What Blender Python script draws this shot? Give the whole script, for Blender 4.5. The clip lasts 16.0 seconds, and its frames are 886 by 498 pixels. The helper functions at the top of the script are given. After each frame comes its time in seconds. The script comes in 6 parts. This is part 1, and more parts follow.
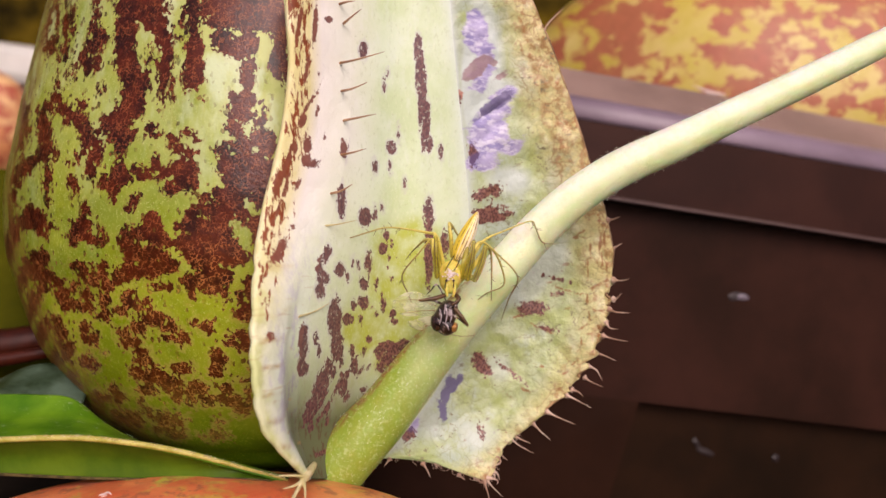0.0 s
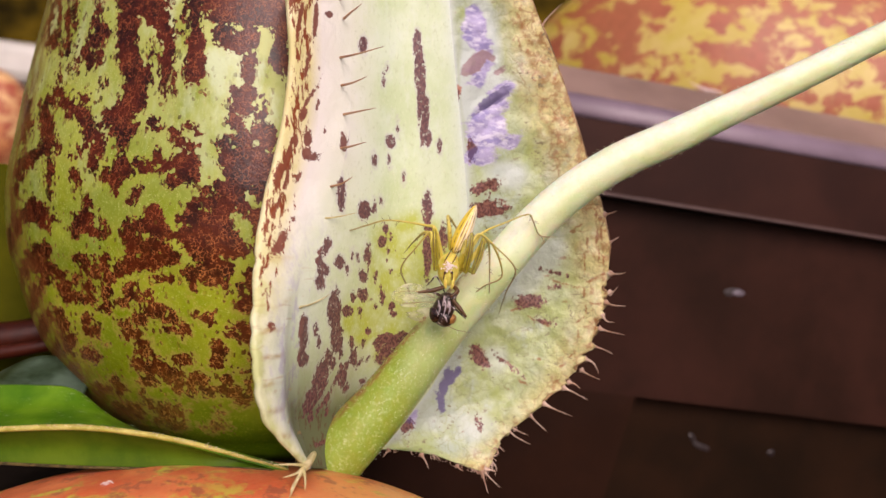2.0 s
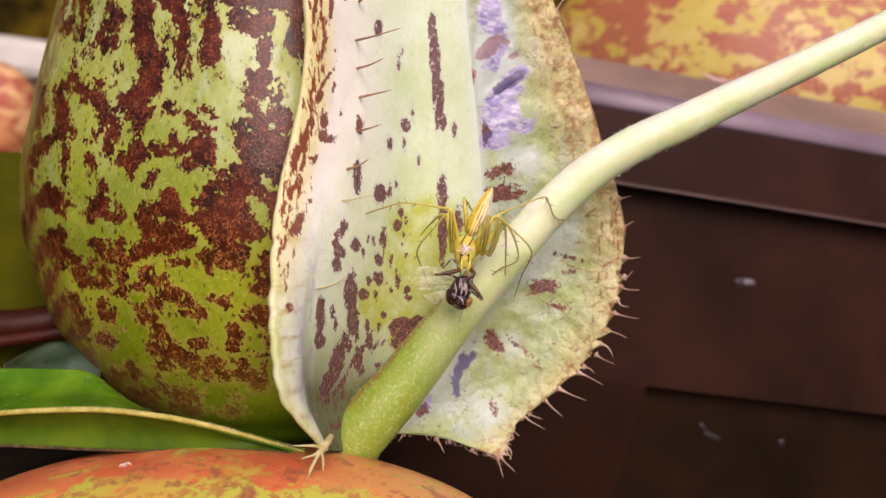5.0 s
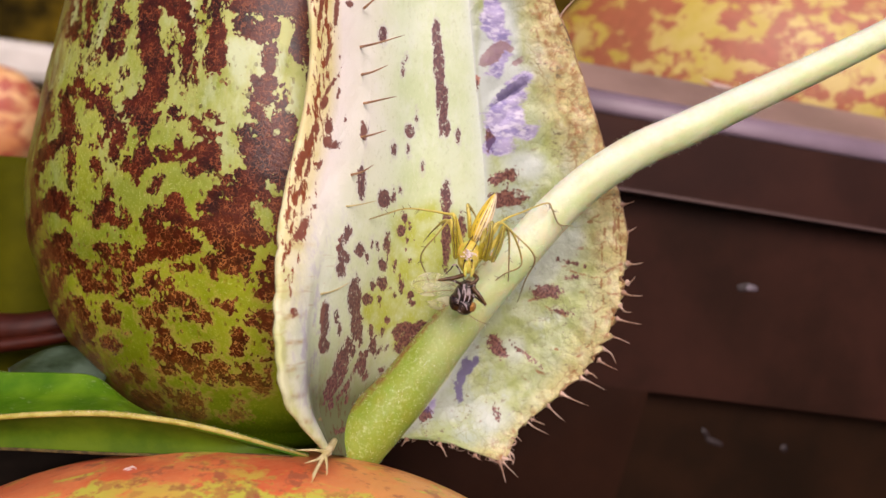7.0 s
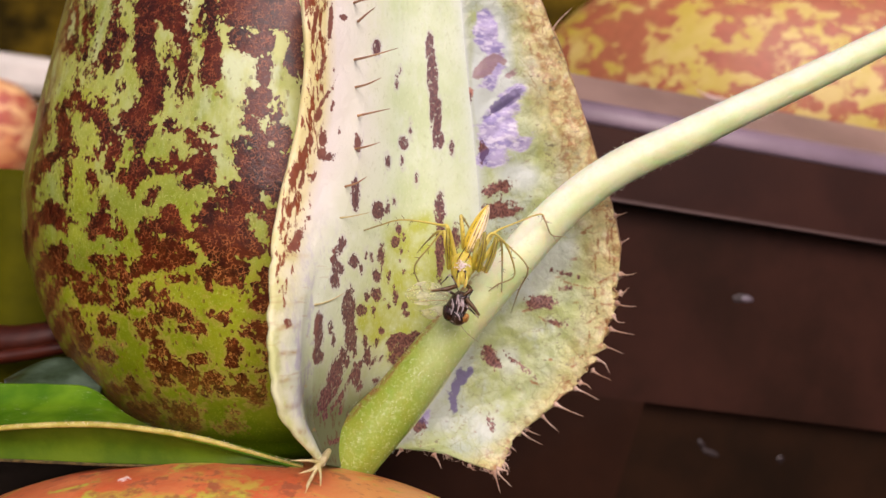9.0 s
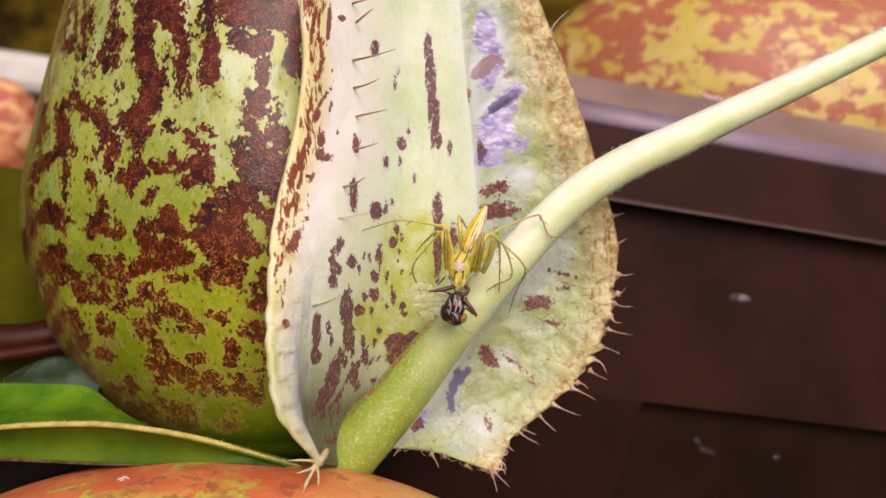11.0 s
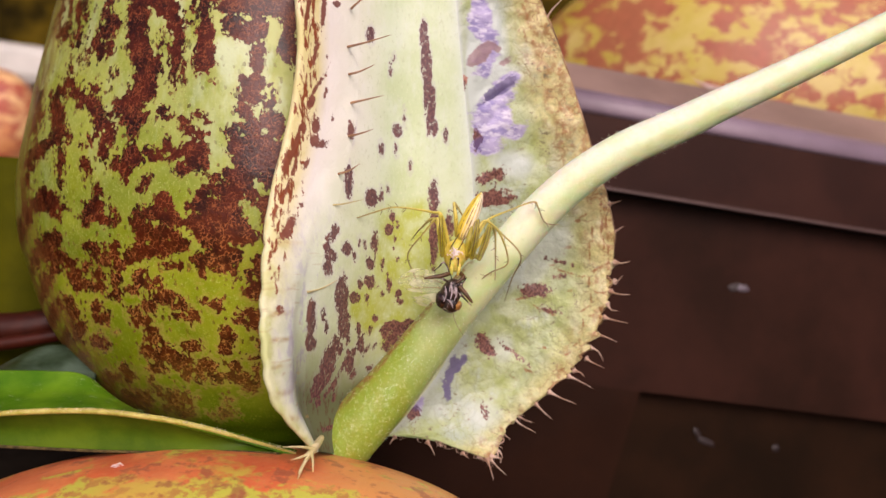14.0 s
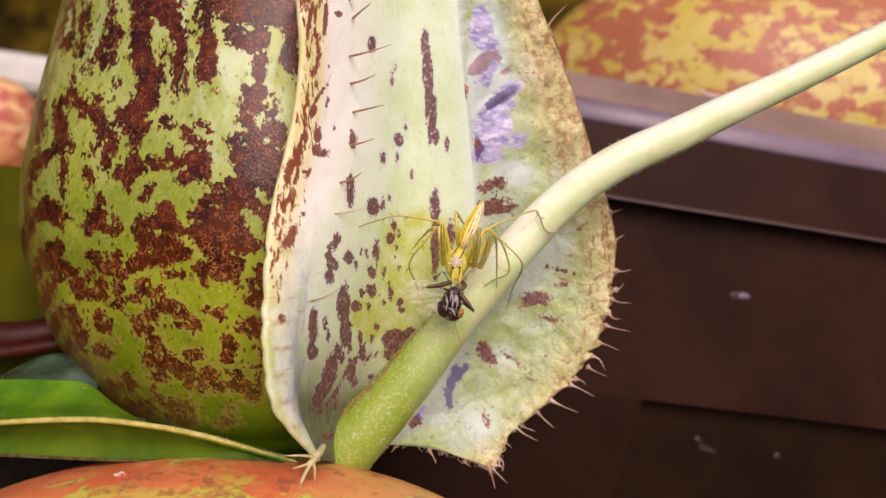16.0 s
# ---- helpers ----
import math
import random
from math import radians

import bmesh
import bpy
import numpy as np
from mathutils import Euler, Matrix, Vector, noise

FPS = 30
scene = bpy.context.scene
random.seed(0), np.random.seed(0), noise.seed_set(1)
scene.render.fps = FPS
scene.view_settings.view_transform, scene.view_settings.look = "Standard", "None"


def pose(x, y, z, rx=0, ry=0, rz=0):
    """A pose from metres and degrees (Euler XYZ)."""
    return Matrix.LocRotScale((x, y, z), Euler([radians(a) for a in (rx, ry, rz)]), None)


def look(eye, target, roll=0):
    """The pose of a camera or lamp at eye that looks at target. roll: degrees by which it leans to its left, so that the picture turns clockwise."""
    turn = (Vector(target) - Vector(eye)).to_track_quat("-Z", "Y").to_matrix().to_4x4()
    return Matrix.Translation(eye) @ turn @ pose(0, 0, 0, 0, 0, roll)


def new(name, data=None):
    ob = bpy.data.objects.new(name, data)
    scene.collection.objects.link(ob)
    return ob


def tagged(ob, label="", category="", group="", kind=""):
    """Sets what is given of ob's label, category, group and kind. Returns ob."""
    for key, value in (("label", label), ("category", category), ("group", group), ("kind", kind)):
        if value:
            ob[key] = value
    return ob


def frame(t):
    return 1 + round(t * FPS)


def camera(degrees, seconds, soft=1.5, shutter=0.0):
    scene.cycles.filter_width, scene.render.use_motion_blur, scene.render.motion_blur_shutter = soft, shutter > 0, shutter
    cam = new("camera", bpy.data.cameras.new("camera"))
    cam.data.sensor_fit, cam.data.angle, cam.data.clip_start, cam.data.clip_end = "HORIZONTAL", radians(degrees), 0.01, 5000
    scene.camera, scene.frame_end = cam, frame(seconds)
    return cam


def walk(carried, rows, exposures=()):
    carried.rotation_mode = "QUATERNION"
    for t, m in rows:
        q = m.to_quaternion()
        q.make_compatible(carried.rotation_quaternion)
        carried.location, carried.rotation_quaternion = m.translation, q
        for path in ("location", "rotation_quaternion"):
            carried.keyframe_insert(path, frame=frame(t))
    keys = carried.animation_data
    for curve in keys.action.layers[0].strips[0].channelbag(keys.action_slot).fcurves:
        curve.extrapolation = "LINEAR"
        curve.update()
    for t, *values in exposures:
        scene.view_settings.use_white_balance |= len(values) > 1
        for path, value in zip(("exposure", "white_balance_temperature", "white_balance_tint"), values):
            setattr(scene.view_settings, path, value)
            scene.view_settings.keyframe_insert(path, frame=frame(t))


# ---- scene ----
cam = camera(52.1, 16.0)
# Lengths below are in millimetres (MM metres each), seen from the first eye: x right, y ahead, z up; SHOT stands those axes in the world.
MM, EYE, TILT, LEAN = 0.001, 0.102, -12.0, -8.0
SHOT = pose(0, 0, EYE, TILT, LEAN, 0)
ROWS = [
    (0.0, 0.000, 0.000, 0.000, 0.000, 0.000, 0.000),
    (0.5, -0.148, -0.171, -0.891, -0.005, 0.385, 0.026),
    (1.0, -0.151, -0.569, -0.877, -0.009, 0.200, -0.053),
    (1.5, -0.128, -0.980, -0.612, -0.084, 0.260, -0.108),
    (2.0, -0.109, -1.112, -0.762, -0.154, -0.011, -0.106),
    (2.5, -0.099, -1.177, -0.697, -0.223, -0.297, -0.122),
    (3.0, -0.713, -1.633, -0.196, -0.488, -0.360, -0.229),
    (3.5, -1.326, -0.682, -0.873, -0.352, -0.266, -0.259),
    (4.0, -1.409, -1.111, -1.769, -0.127, -0.359, -0.127),
    (6.5, -1.677, -1.113, -2.782, 0.096, 0.489, -0.029),
    (7.0, -1.704, -1.506, -2.420, 0.142, 0.228, -0.146),
    (7.5, -1.681, -1.681, -2.295, 0.102, 0.279, -0.115),
    (8.0, -1.513, -1.955, -2.503, 0.045, 0.574, -0.059),
    (8.5, -1.210, -2.123, -2.676, 0.074, 0.870, -0.064),
    (9.0, -1.088, -2.108, -2.533, 0.095, 0.986, -0.029),
    (11.5, -1.035, -2.433, -2.189, -0.028, 0.794, -0.141),
    (12.0, -0.975, -2.241, -2.616, 0.241, 0.920, -0.034),
    (12.5, -0.720, -2.112, -2.799, 0.266, 0.904, -0.046),
    (13.0, -0.612, -1.889, -2.952, 0.346, 0.749, -0.108),
    (13.5, -0.407, -1.645, -2.804, 0.262, 0.598, -0.160),
    (14.0, -0.318, -2.084, -2.916, 0.118, 0.422, -0.123),
    (14.5, -0.352, -2.729, -2.571, -0.045, 0.501, -0.058),
    (15.0, -0.518, -2.389, -2.501, -0.008, 0.477, -0.064),
    (15.5, -0.628, -2.311, -2.549, 0.081, 0.520, -0.062),
    (16.0, -0.339, -2.336, -2.830, 0.198, 0.914, -0.056),
]
walk(cam, [(t, SHOT @ pose(MM * x, MM * y, MM * z, 90 + pitch, roll, yaw)) for t, x, y, z, yaw, pitch, roll in ROWS],
     exposures=[(0.0, -0.39, 6650, 29), (16.0, -0.39, 6650, 29)])
cam.data.dof.use_dof, cam.data.dof.focus_distance, cam.data.dof.aperture_fstop = True, 0.097, 30.0

# ---- light: bright hazy sky, one broad sun from above and behind the camera ----
world = bpy.data.worlds.new("sky")
scene.world = world
world.use_nodes = True
wn, wl = world.node_tree.nodes, world.node_tree.links
SUN_UP, SUN_TURN = 43.0, 172.0
sky = wn.new("ShaderNodeTexSky")
sky.sky_type, sky.sun_disc = "NISHITA", False
sky.air_density, sky.dust_density, sky.ozone_density = 1.0, 5.0, 0.6
sky.sun_elevation, sky.sun_rotation = radians(SUN_UP), radians(SUN_TURN)
wl.new(sky.outputs[0], wn["Background"].inputs[0])
wn["Background"].inputs[1].default_value = 0.115
sun = new("sun", bpy.data.lights.new("sun", "SUN"))
sun.data.energy, sun.data.angle, sun.data.color = 3.1, radians(42), (1.0, 0.94, 0.86)
up, turn = radians(SUN_UP), radians(SUN_TURN)
sun_way = Vector((math.sin(turn) * math.cos(up), math.cos(turn) * math.cos(up), math.sin(up)))
sun.matrix_world = look(sun_way * 2, (0, 0, 0))


# ---- materials ----
class Nodes:
    """A short way to write a node material; coordinates are in millimetres."""

    def __init__(self, name):
        self.mat = bpy.data.materials.new(name)
        self.mat.use_nodes = True
        self.tree = self.mat.node_tree
        self.bsdf = self.tree.nodes["Principled BSDF"]
        tc = self.tree.nodes.new("ShaderNodeTexCoord")
        mp = self.tree.nodes.new("ShaderNodeMapping")
        mp.inputs["Scale"].default_value = (1000, 1000, 1000)
        self.tree.links.new(tc.outputs["Object"], mp.inputs[0])
        self.co = mp.outputs[0]

    def put(self, socket, value):
        if isinstance(value, bpy.types.NodeSocket):
            self.tree.links.new(value, socket)
        elif isinstance(value, tuple) and len(value) == 3 and socket.type == "RGBA":
            socket.default_value = (*value, 1)
        else:
            socket.default_value = value

    def scaled(self, sx, sy, sz):
        mp = self.tree.nodes.new("ShaderNodeMapping")
        mp.inputs["Scale"].default_value = (sx, sy, sz)
        self.tree.links.new(self.co, mp.inputs[0])
        return mp.outputs[0]

    def noise(self, scale, detail=4.0, rough=0.55, co=None, warp=0.0):
        n = self.tree.nodes.new("ShaderNodeTexNoise")
        n.inputs["Scale"].default_value, n.inputs["Detail"].default_value = scale, detail
        n.inputs["Roughness"].default_value, n.inputs["Distortion"].default_value = rough, warp
        self.put(n.inputs["Vector"], co or self.co)
        return n.outputs["Fac"]

    def cells(self, scale, co=None, feature="F1"):
        n = self.tree.nodes.new("ShaderNodeTexVoronoi")
        n.feature = feature
        n.inputs["Scale"].default_value = scale
        self.put(n.inputs["Vector"], co or self.co)
        return n.outputs["Distance"]

    def warped(self, scale, amount):
        """Coordinates bent by a noise of that scale, by about that many millimetres."""
        web = self.tree.nodes.new("ShaderNodeTexNoise")
        web.inputs["Scale"].default_value = scale
        self.put(web.inputs["Vector"], self.co)
        bent = self.tree.nodes.new("ShaderNodeVectorMath")
        bent.operation = "MULTIPLY_ADD"
        self.put(bent.inputs[0], web.outputs["Color"])
        bent.inputs[1].default_value = (amount, amount, amount)
        self.put(bent.inputs[2], self.co)
        return bent.outputs[0]

    def grains(self, scale, co):
        """Small grains: for each point its grain's place and a random value."""
        n = self.tree.nodes.new("ShaderNodeTexVoronoi")
        n.inputs["Scale"].default_value = scale
        self.put(n.inputs["Vector"], co)
        r = self.tree.nodes.new("ShaderNodeSeparateColor")
        self.put(r.inputs[0], n.outputs["Color"])
        return n.outputs["Position"], r.outputs[0], n.outputs["Distance"]

    def attr(self, name, field="Fac"):
        n = self.tree.nodes.new("ShaderNodeAttribute")
        n.attribute_name = name
        return n.outputs[field]

    def split(self, name):
        n = self.tree.nodes.new("ShaderNodeSeparateColor")
        self.put(n.inputs[0], self.attr(name, "Color"))
        return n.outputs

    def math(self, op, a, b=0.0, c=0.0):
        n = self.tree.nodes.new("ShaderNodeMath")
        n.operation = op
        for socket, value in zip(n.inputs, (a, b, c)):
            self.put(socket, value)
        return n.outputs[0]

    def ramp(self, value, lo, hi, a=0.0, b=1.0):
        n = self.tree.nodes.new("ShaderNodeMapRange")
        n.interpolation_type = "SMOOTHSTEP"
        for socket, v in zip(n.inputs, (value, lo, hi, a, b)):
            self.put(socket, v)
        return n.outputs[0]

    def mix(self, fac, a, b):
        n = self.tree.nodes.new("ShaderNodeMix")
        n.data_type = "RGBA"
        self.put(n.inputs[0], fac)
        self.put(n.inputs[6], a)
        self.put(n.inputs[7], b)
        return n.outputs[2]

    def bump(self, height, strength=0.3, distance=0.1, normal=None):
        n = self.tree.nodes.new("ShaderNodeBump")
        n.inputs["Strength"].default_value, n.inputs["Distance"].default_value = strength, distance * MM
        self.put(n.inputs["Height"], height)
        if normal:
            self.put(n.inputs["Normal"], normal)
        return n.outputs[0]

    def done(self, colour, rough=0.5, normal=None, **more):
        self.put(self.bsdf.inputs["Base Color"], colour)
        self.put(self.bsdf.inputs["Roughness"], rough)
        if normal:
            self.put(self.bsdf.inputs["Normal"], normal)
        for key, value in more.items():
            self.put(self.bsdf.inputs[key.replace("_", " ").title().replace("Ior", "IOR")], value)
        return self.mat


def pitcher_skin():
    """Yellow-green skin with ragged maroon blotches; 'spots' holds how far inside a blotch a point lies.
    zone red: towards the foot, green: lower half, blue: pale upper part."""
    n = Nodes("pitcher_skin")
    foot, lower, pale = n.split("zone")[0:3]
    spot, chance, _ = n.grains(2.3, n.scaled(1.25, 1.1, 0.95))
    edge = n.math("ADD", n.math("MULTIPLY", n.math("SUBTRACT", n.noise(0.9, 4, 0.6, spot), 0.45), 1.75), n.math("MULTIPLY", n.math("SUBTRACT", chance, 0.5), 0.4))
    edge = n.math("ADD", edge, n.math("MULTIPLY", n.math("SUBTRACT", n.noise(2.6, 4, 0.65), 0.5), 0.5))
    field = n.math("ADD", n.attr("spots"), edge)
    dark = n.ramp(field, -0.05, 0.09)
    specks = n.math("MULTIPLY", n.ramp(n.noise(1.5, 3, 0.6, spot), 0.60, 0.64), n.ramp(n.attr("spots"), -1.5, -0.5))
    dark = n.math("MAXIMUM", dark, n.math("MULTIPLY", specks, n.ramp(pale, 0, 1, 0.9, 0.5)))
    green = n.mix(n.ramp(n.noise(0.09, 3), 0.38, 0.62), (0.200, 0.268, 0.003), (0.325, 0.380, 0.018))
    green = n.mix(n.ramp(n.noise(0.5, 5, 0.65), 0.35, 0.7, 0.35, 0), green, (0.15, 0.24, 0.010))
    green = n.mix(n.ramp(n.noise(2.4, 3, 0.6, n.scaled(1.3, 1.0, 0.7)), 0.54, 0.74, 0, 0.4), green, n.mix(lower, (0.54, 0.60, 0.17), (0.40, 0.46, 0.03)))
    green = n.mix(n.math("MULTIPLY", pale, n.ramp(n.noise(0.22, 4), 0.3, 0.6, 0.35, 1)), green, (0.56, 0.63, 0.25))
    green = n.mix(n.math("MULTIPLY", pale, n.ramp(n.noise(0.16, 4, 0.6, n.scaled(1.4, 1.0, 0.6)), 0.48, 0.64, 0, 0.85)), green, (0.62, 0.73, 0.50))
    # Darker green at the foot paints in the shade there.
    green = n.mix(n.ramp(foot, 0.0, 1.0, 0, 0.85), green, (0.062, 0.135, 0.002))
    green = n.mix(n.ramp(n.noise(5.0, 3, 0.6), 0.58, 0.70, 0, 0.55), green, n.mix(lower, (0.60, 0.64, 0.28), (0.44, 0.48, 0.06)))
    halo = n.math("MULTIPLY", n.ramp(field, -0.5, -0.08), n.ramp(lower, 0.1, 0.8, 0.12, 0.42))
    green = n.mix(halo, green, (0.46, 0.33, 0.09))
    maroon = n.mix(n.ramp(n.noise(0.40, 5, 0.62), 0.36, 0.62), (0.020, 0.0032, 0.0018), (0.085, 0.0125, 0.0035))
    maroon = n.mix(n.math("MULTIPLY", lower, n.ramp(n.noise(0.6, 4), 0.35, 0.6, 0.15, 0.9)), maroon, (0.135, 0.038, 0.005))
    crack = n.cells(1.75, n.warped(1.7, 1.1), "DISTANCE_TO_EDGE")
    lines = n.math("MULTIPLY", n.ramp(crack, 0.015, 0.085, 1, 0), n.ramp(n.noise(1.1, 4, 0.6), 0.42, 0.57, 0.0, 1))
    maroon = n.mix(n.math("MULTIPLY", lines, n.ramp(lower, 0, 0.35, 0.6, 1.0)), maroon, n.mix(lower, (0.42, 0.13, 0.045), (0.52, 0.28, 0.06)))
    maroon = n.mix(n.math("MULTIPLY", n.ramp(n.noise(3.4, 4, 0.65), 0.56, 0.63, 0, 0.7), n.ramp(n.noise(0.35, 3), 0.40, 0.6, 0.1, 1)), maroon, (0.30, 0.085, 0.022))
    dark = n.math("MULTIPLY", dark, n.math("SUBTRACT", 1.0, n.math("MULTIPLY", foot, n.ramp(n.noise(1.6, 5, 0.65), 0.35, 0.65, 0.1, 0.75))))
    colour = n.mix(dark, green, maroon)
    # Brown streaks, with the left limb's darkening painted in by them.
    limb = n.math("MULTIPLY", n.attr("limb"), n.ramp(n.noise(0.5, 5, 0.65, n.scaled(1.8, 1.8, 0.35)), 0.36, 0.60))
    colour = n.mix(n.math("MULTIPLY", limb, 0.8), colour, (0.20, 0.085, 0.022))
    normal = n.bump(n.cells(3.0), 0.12, 0.10)
    normal = n.bump(n.math("MULTIPLY", dark, n.ramp(crack, 0.0, 0.25)), 0.20, 0.08, normal)
    normal = n.bump(n.noise(0.35, 2), 0.25, 0.6, normal)
    return n.done(colour, n.ramp(n.noise(2.0, 3), 0.3, 0.7, 0.30, 0.42), normal, specular_ior_level=n.ramp(dark, 0, 1, 0.06, 0.26), coat_weight=n.math("MULTIPLY", pale, 0.22), coat_roughness=0.34)


def pale_skin(name, wing):
    """Pale green inner skin; zone red: tan margin, green: lilac, blue: pinkish white or yellow-green."""
    n = Nodes(name)
    zone = n.split("zone")
    spot, chance, pores = n.grains(3.6, n.scaled(1.2, 1.0, 0.8))
    edge = n.math("ADD", n.math("MULTIPLY", n.math("SUBTRACT", n.noise(1.3, 4, 0.6, spot), 0.47), 1.25), n.math("MULTIPLY", n.math("SUBTRACT", chance, 0.5), 0.36))
    field = n.math("ADD", n.attr("spots"), edge)
    dark = n.ramp(field, -0.04, 0.07)
    base = n.mix(n.ramp(n.noise(0.16, 4), 0.35, 0.65), (0.545, 0.67, 0.385), (0.655, 0.765, 0.56))
    base = n.mix(n.ramp(n.noise(0.9, 5, 0.65, n.scaled(1.2, 1.0, 0.5)), 0.5, 0.7, 0, 0.35), base, (0.67, 0.75, 0.65))
    if wing:
        base = n.mix(n.ramp(n.noise(0.32, 5, 0.6), 0.36, 0.62), (0.335, 0.41, 0.145), (0.41, 0.485, 0.275))
        base = n.mix(n.ramp(n.noise(0.17, 4, 0.6), 0.46, 0.62, 0, 0.8), base, (0.41, 0.49, 0.43))
        bent = n.warped(0.5, 2.2)
        net = n.cells(0.34, bent, "DISTANCE_TO_EDGE")
        fine = n.cells(0.9, bent, "DISTANCE_TO_EDGE")
        veins = n.math("MULTIPLY", n.ramp(net, 0.0, 0.045, 1, 0), n.ramp(n.noise(0.5, 3), 0.38, 0.58))
        tan = n.math("MULTIPLY", zone[0], n.ramp(n.noise(0.5, 5, 0.65), 0.25, 0.55, 0.45, 1))
        base = n.mix(tan, base, n.mix(n.ramp(n.noise(0.9, 5, 0.68), 0.50, 0.64), (0.63, 0.555, 0.25), (0.40, 0.19, 0.065)))
        base = n.mix(n.math("MULTIPLY", n.ramp(zone[0], 0.72, 0.98), n.ramp(n.noise(0.8, 5, 0.70), 0.46, 0.60, 0.05, 0.8)), base, (0.36, 0.19, 0.075))
        base = n.mix(n.math("MULTIPLY", n.ramp(fine, 0.0, 0.07, 1, 0), n.ramp(n.noise(0.25, 3), 0.35, 0.65, 0.15, 0.55)), base, (0.25, 0.29, 0.12))
        base = n.mix(n.math("MULTIPLY", veins, n.ramp(zone[0], 0.1, 0.7, 0.42, 0.72)), base, n.mix(n.ramp(zone[0], 0.2, 0.7), (0.22, 0.24, 0.10), (0.30, 0.13, 0.05)))
        flecks = n.noise(1.5, 5, 0.7, n.scaled(0.7, 1.0, 1.2))
        base = n.mix(n.math("MULTIPLY", n.ramp(flecks, 0.575, 0.65), n.ramp(n.noise(0.2, 3), 0.42, 0.58)), base, (0.20, 0.17, 0.095))
        drawn = n.math("ADD", n.attr("veins"), n.math("MULTIPLY", n.math("SUBTRACT", n.noise(1.6, 4, 0.65), 0.5), 0.7))
        base = n.mix(n.ramp(drawn, -0.03, 0.08, 0, 0.8), base, (0.28, 0.11, 0.035))
        base = n.mix(n.ramp(n.cells(0.6), 0.09, 0.05, 0, 0.6), base, (0.26, 0.12, 0.07))
    base = n.mix(zone[2], base, (0.88, 0.84, 0.79) if not wing else (0.55, 0.63, 0.585))
    if wing:
        slant = n.tree.nodes.new("ShaderNodeMapping")
        slant.inputs["Rotation"].default_value = (0, radians(35), 0)
        slant.inputs["Scale"].default_value = (0.5, 0.8, 1.3)
        n.put(slant.inputs["Vector"], n.co)
        slant = slant.outputs[0]
        lilac_spots = n.ramp(n.math("ADD", zone[1], n.math("MULTIPLY", n.math("SUBTRACT", n.noise(0.8, 5, 0.62, slant), 0.5), 1.7)), 0.36, 0.68)
        lilac = n.mix(n.ramp(n.noise(0.7, 4, 0.6, slant), 0.38, 0.60), (0.25, 0.21, 0.46), (0.42, 0.37, 0.60))
        lilac = n.mix(n.ramp(n.noise(1.3, 4, 0.65, slant), 0.47, 0.62, 0, 0.9), lilac, (0.64, 0.62, 0.74))
        base = n.mix(n.math("MULTIPLY", lilac_spots, 0.92), base, lilac)
        tint = n.split("tint")
        rough_edge = n.math("MULTIPLY", n.math("SUBTRACT", n.noise(1.1, 5, 0.66, slant), 0.5), 1.1)
        for amount, tone in zip(tint[0:3], ((0.30, 0.19, 0.20), (0.42, 0.15, 0.10), (0.13, 0.105, 0.225))):
            base = n.mix(n.ramp(n.math("ADD", amount, rough_edge), 0.42, 0.60, 0, 0.9), base, tone)
    if not wing:
        base = n.mix(zone[1], base, (0.64, 0.73, 0.68))
        base = n.mix(n.math("MULTIPLY", zone[0], n.ramp(n.noise(0.4, 3), 0.3, 0.65, 0.45, 1)), base, (0.42, 0.48, 0.030))
        base = n.mix(n.ramp(n.noise(3.2, 4, 0.7, n.scaled(1.3, 1.0, 0.7)), 0.53, 0.66, 0, 0.3), base, (0.74, 0.79, 0.58))
        base = n.mix(n.ramp(n.noise(2.4, 4, 0.7, n.scaled(1.3, 1.0, 0.7)), 0.55, 0.68, 0, 0.3), base, (0.36, 0.42, 0.20))
        # Trough darkening: brown-flecked stain with the hollow's shade painted in.
        base = n.mix(n.attr("shade_stain"), base, n.mix(n.ramp(n.noise(1.2, 5, 0.65, n.scaled(1.6, 1.0, 0.6)), 0.54, 0.64),
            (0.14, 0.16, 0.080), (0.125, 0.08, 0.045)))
        halo = n.math("MULTIPLY", n.ramp(field, -0.6, -0.05, 0, 0.32), n.math("SUBTRACT", 1.0, n.math("MAXIMUM", zone[0], n.attr("shade_stain"))))
        base = n.mix(halo, base, (0.50, 0.44, 0.54))
        dark = n.math("MULTIPLY", dark, n.ramp(n.noise(2.2, 4, 0.65), 0.57, 0.66, 1, 0.3))
    ink = n.mix(n.ramp(pores, 0.3, 0.75), (0.095, 0.032, 0.030), (0.26, 0.12, 0.088))
    if not wing:
        ink = n.mix(n.math("MULTIPLY", n.math("SUBTRACT", 1.0, zone[0]), 0.55), ink, (0.125, 0.065, 0.075))
    if wing:
        ink = n.mix(n.ramp(zone[1], 0.55, 0.95), ink, (0.12, 0.075, 0.17))
        ink = n.mix(n.ramp(field, 0.6, 1.6, 0, 0.7), ink, (0.085, 0.028, 0.018))
    colour = n.mix(dark, base, ink)
    normal = n.bump(n.noise(0.45 if wing else 0.3, 4, 0.6), 0.35 if wing else 0.2, 0.8)
    if wing:
        normal = n.bump(net, 0.3, 0.5, normal)
        normal = n.bump(fine, 0.25, 0.3, normal)
    normal = n.bump(n.noise(4.0, 3), 0.2, 0.1, normal)
    if wing:
        return n.done(colour, 0.42, normal, specular_ior_level=0.5)
    # Matte where the trough's shade is painted.
    matte = n.attr("shade_stain")
    return n.done(colour, n.ramp(matte, 0, 1, 0.42, 0.85), normal, specular_ior_level=n.ramp(matte, 0, 1, 0.5, 0.05))


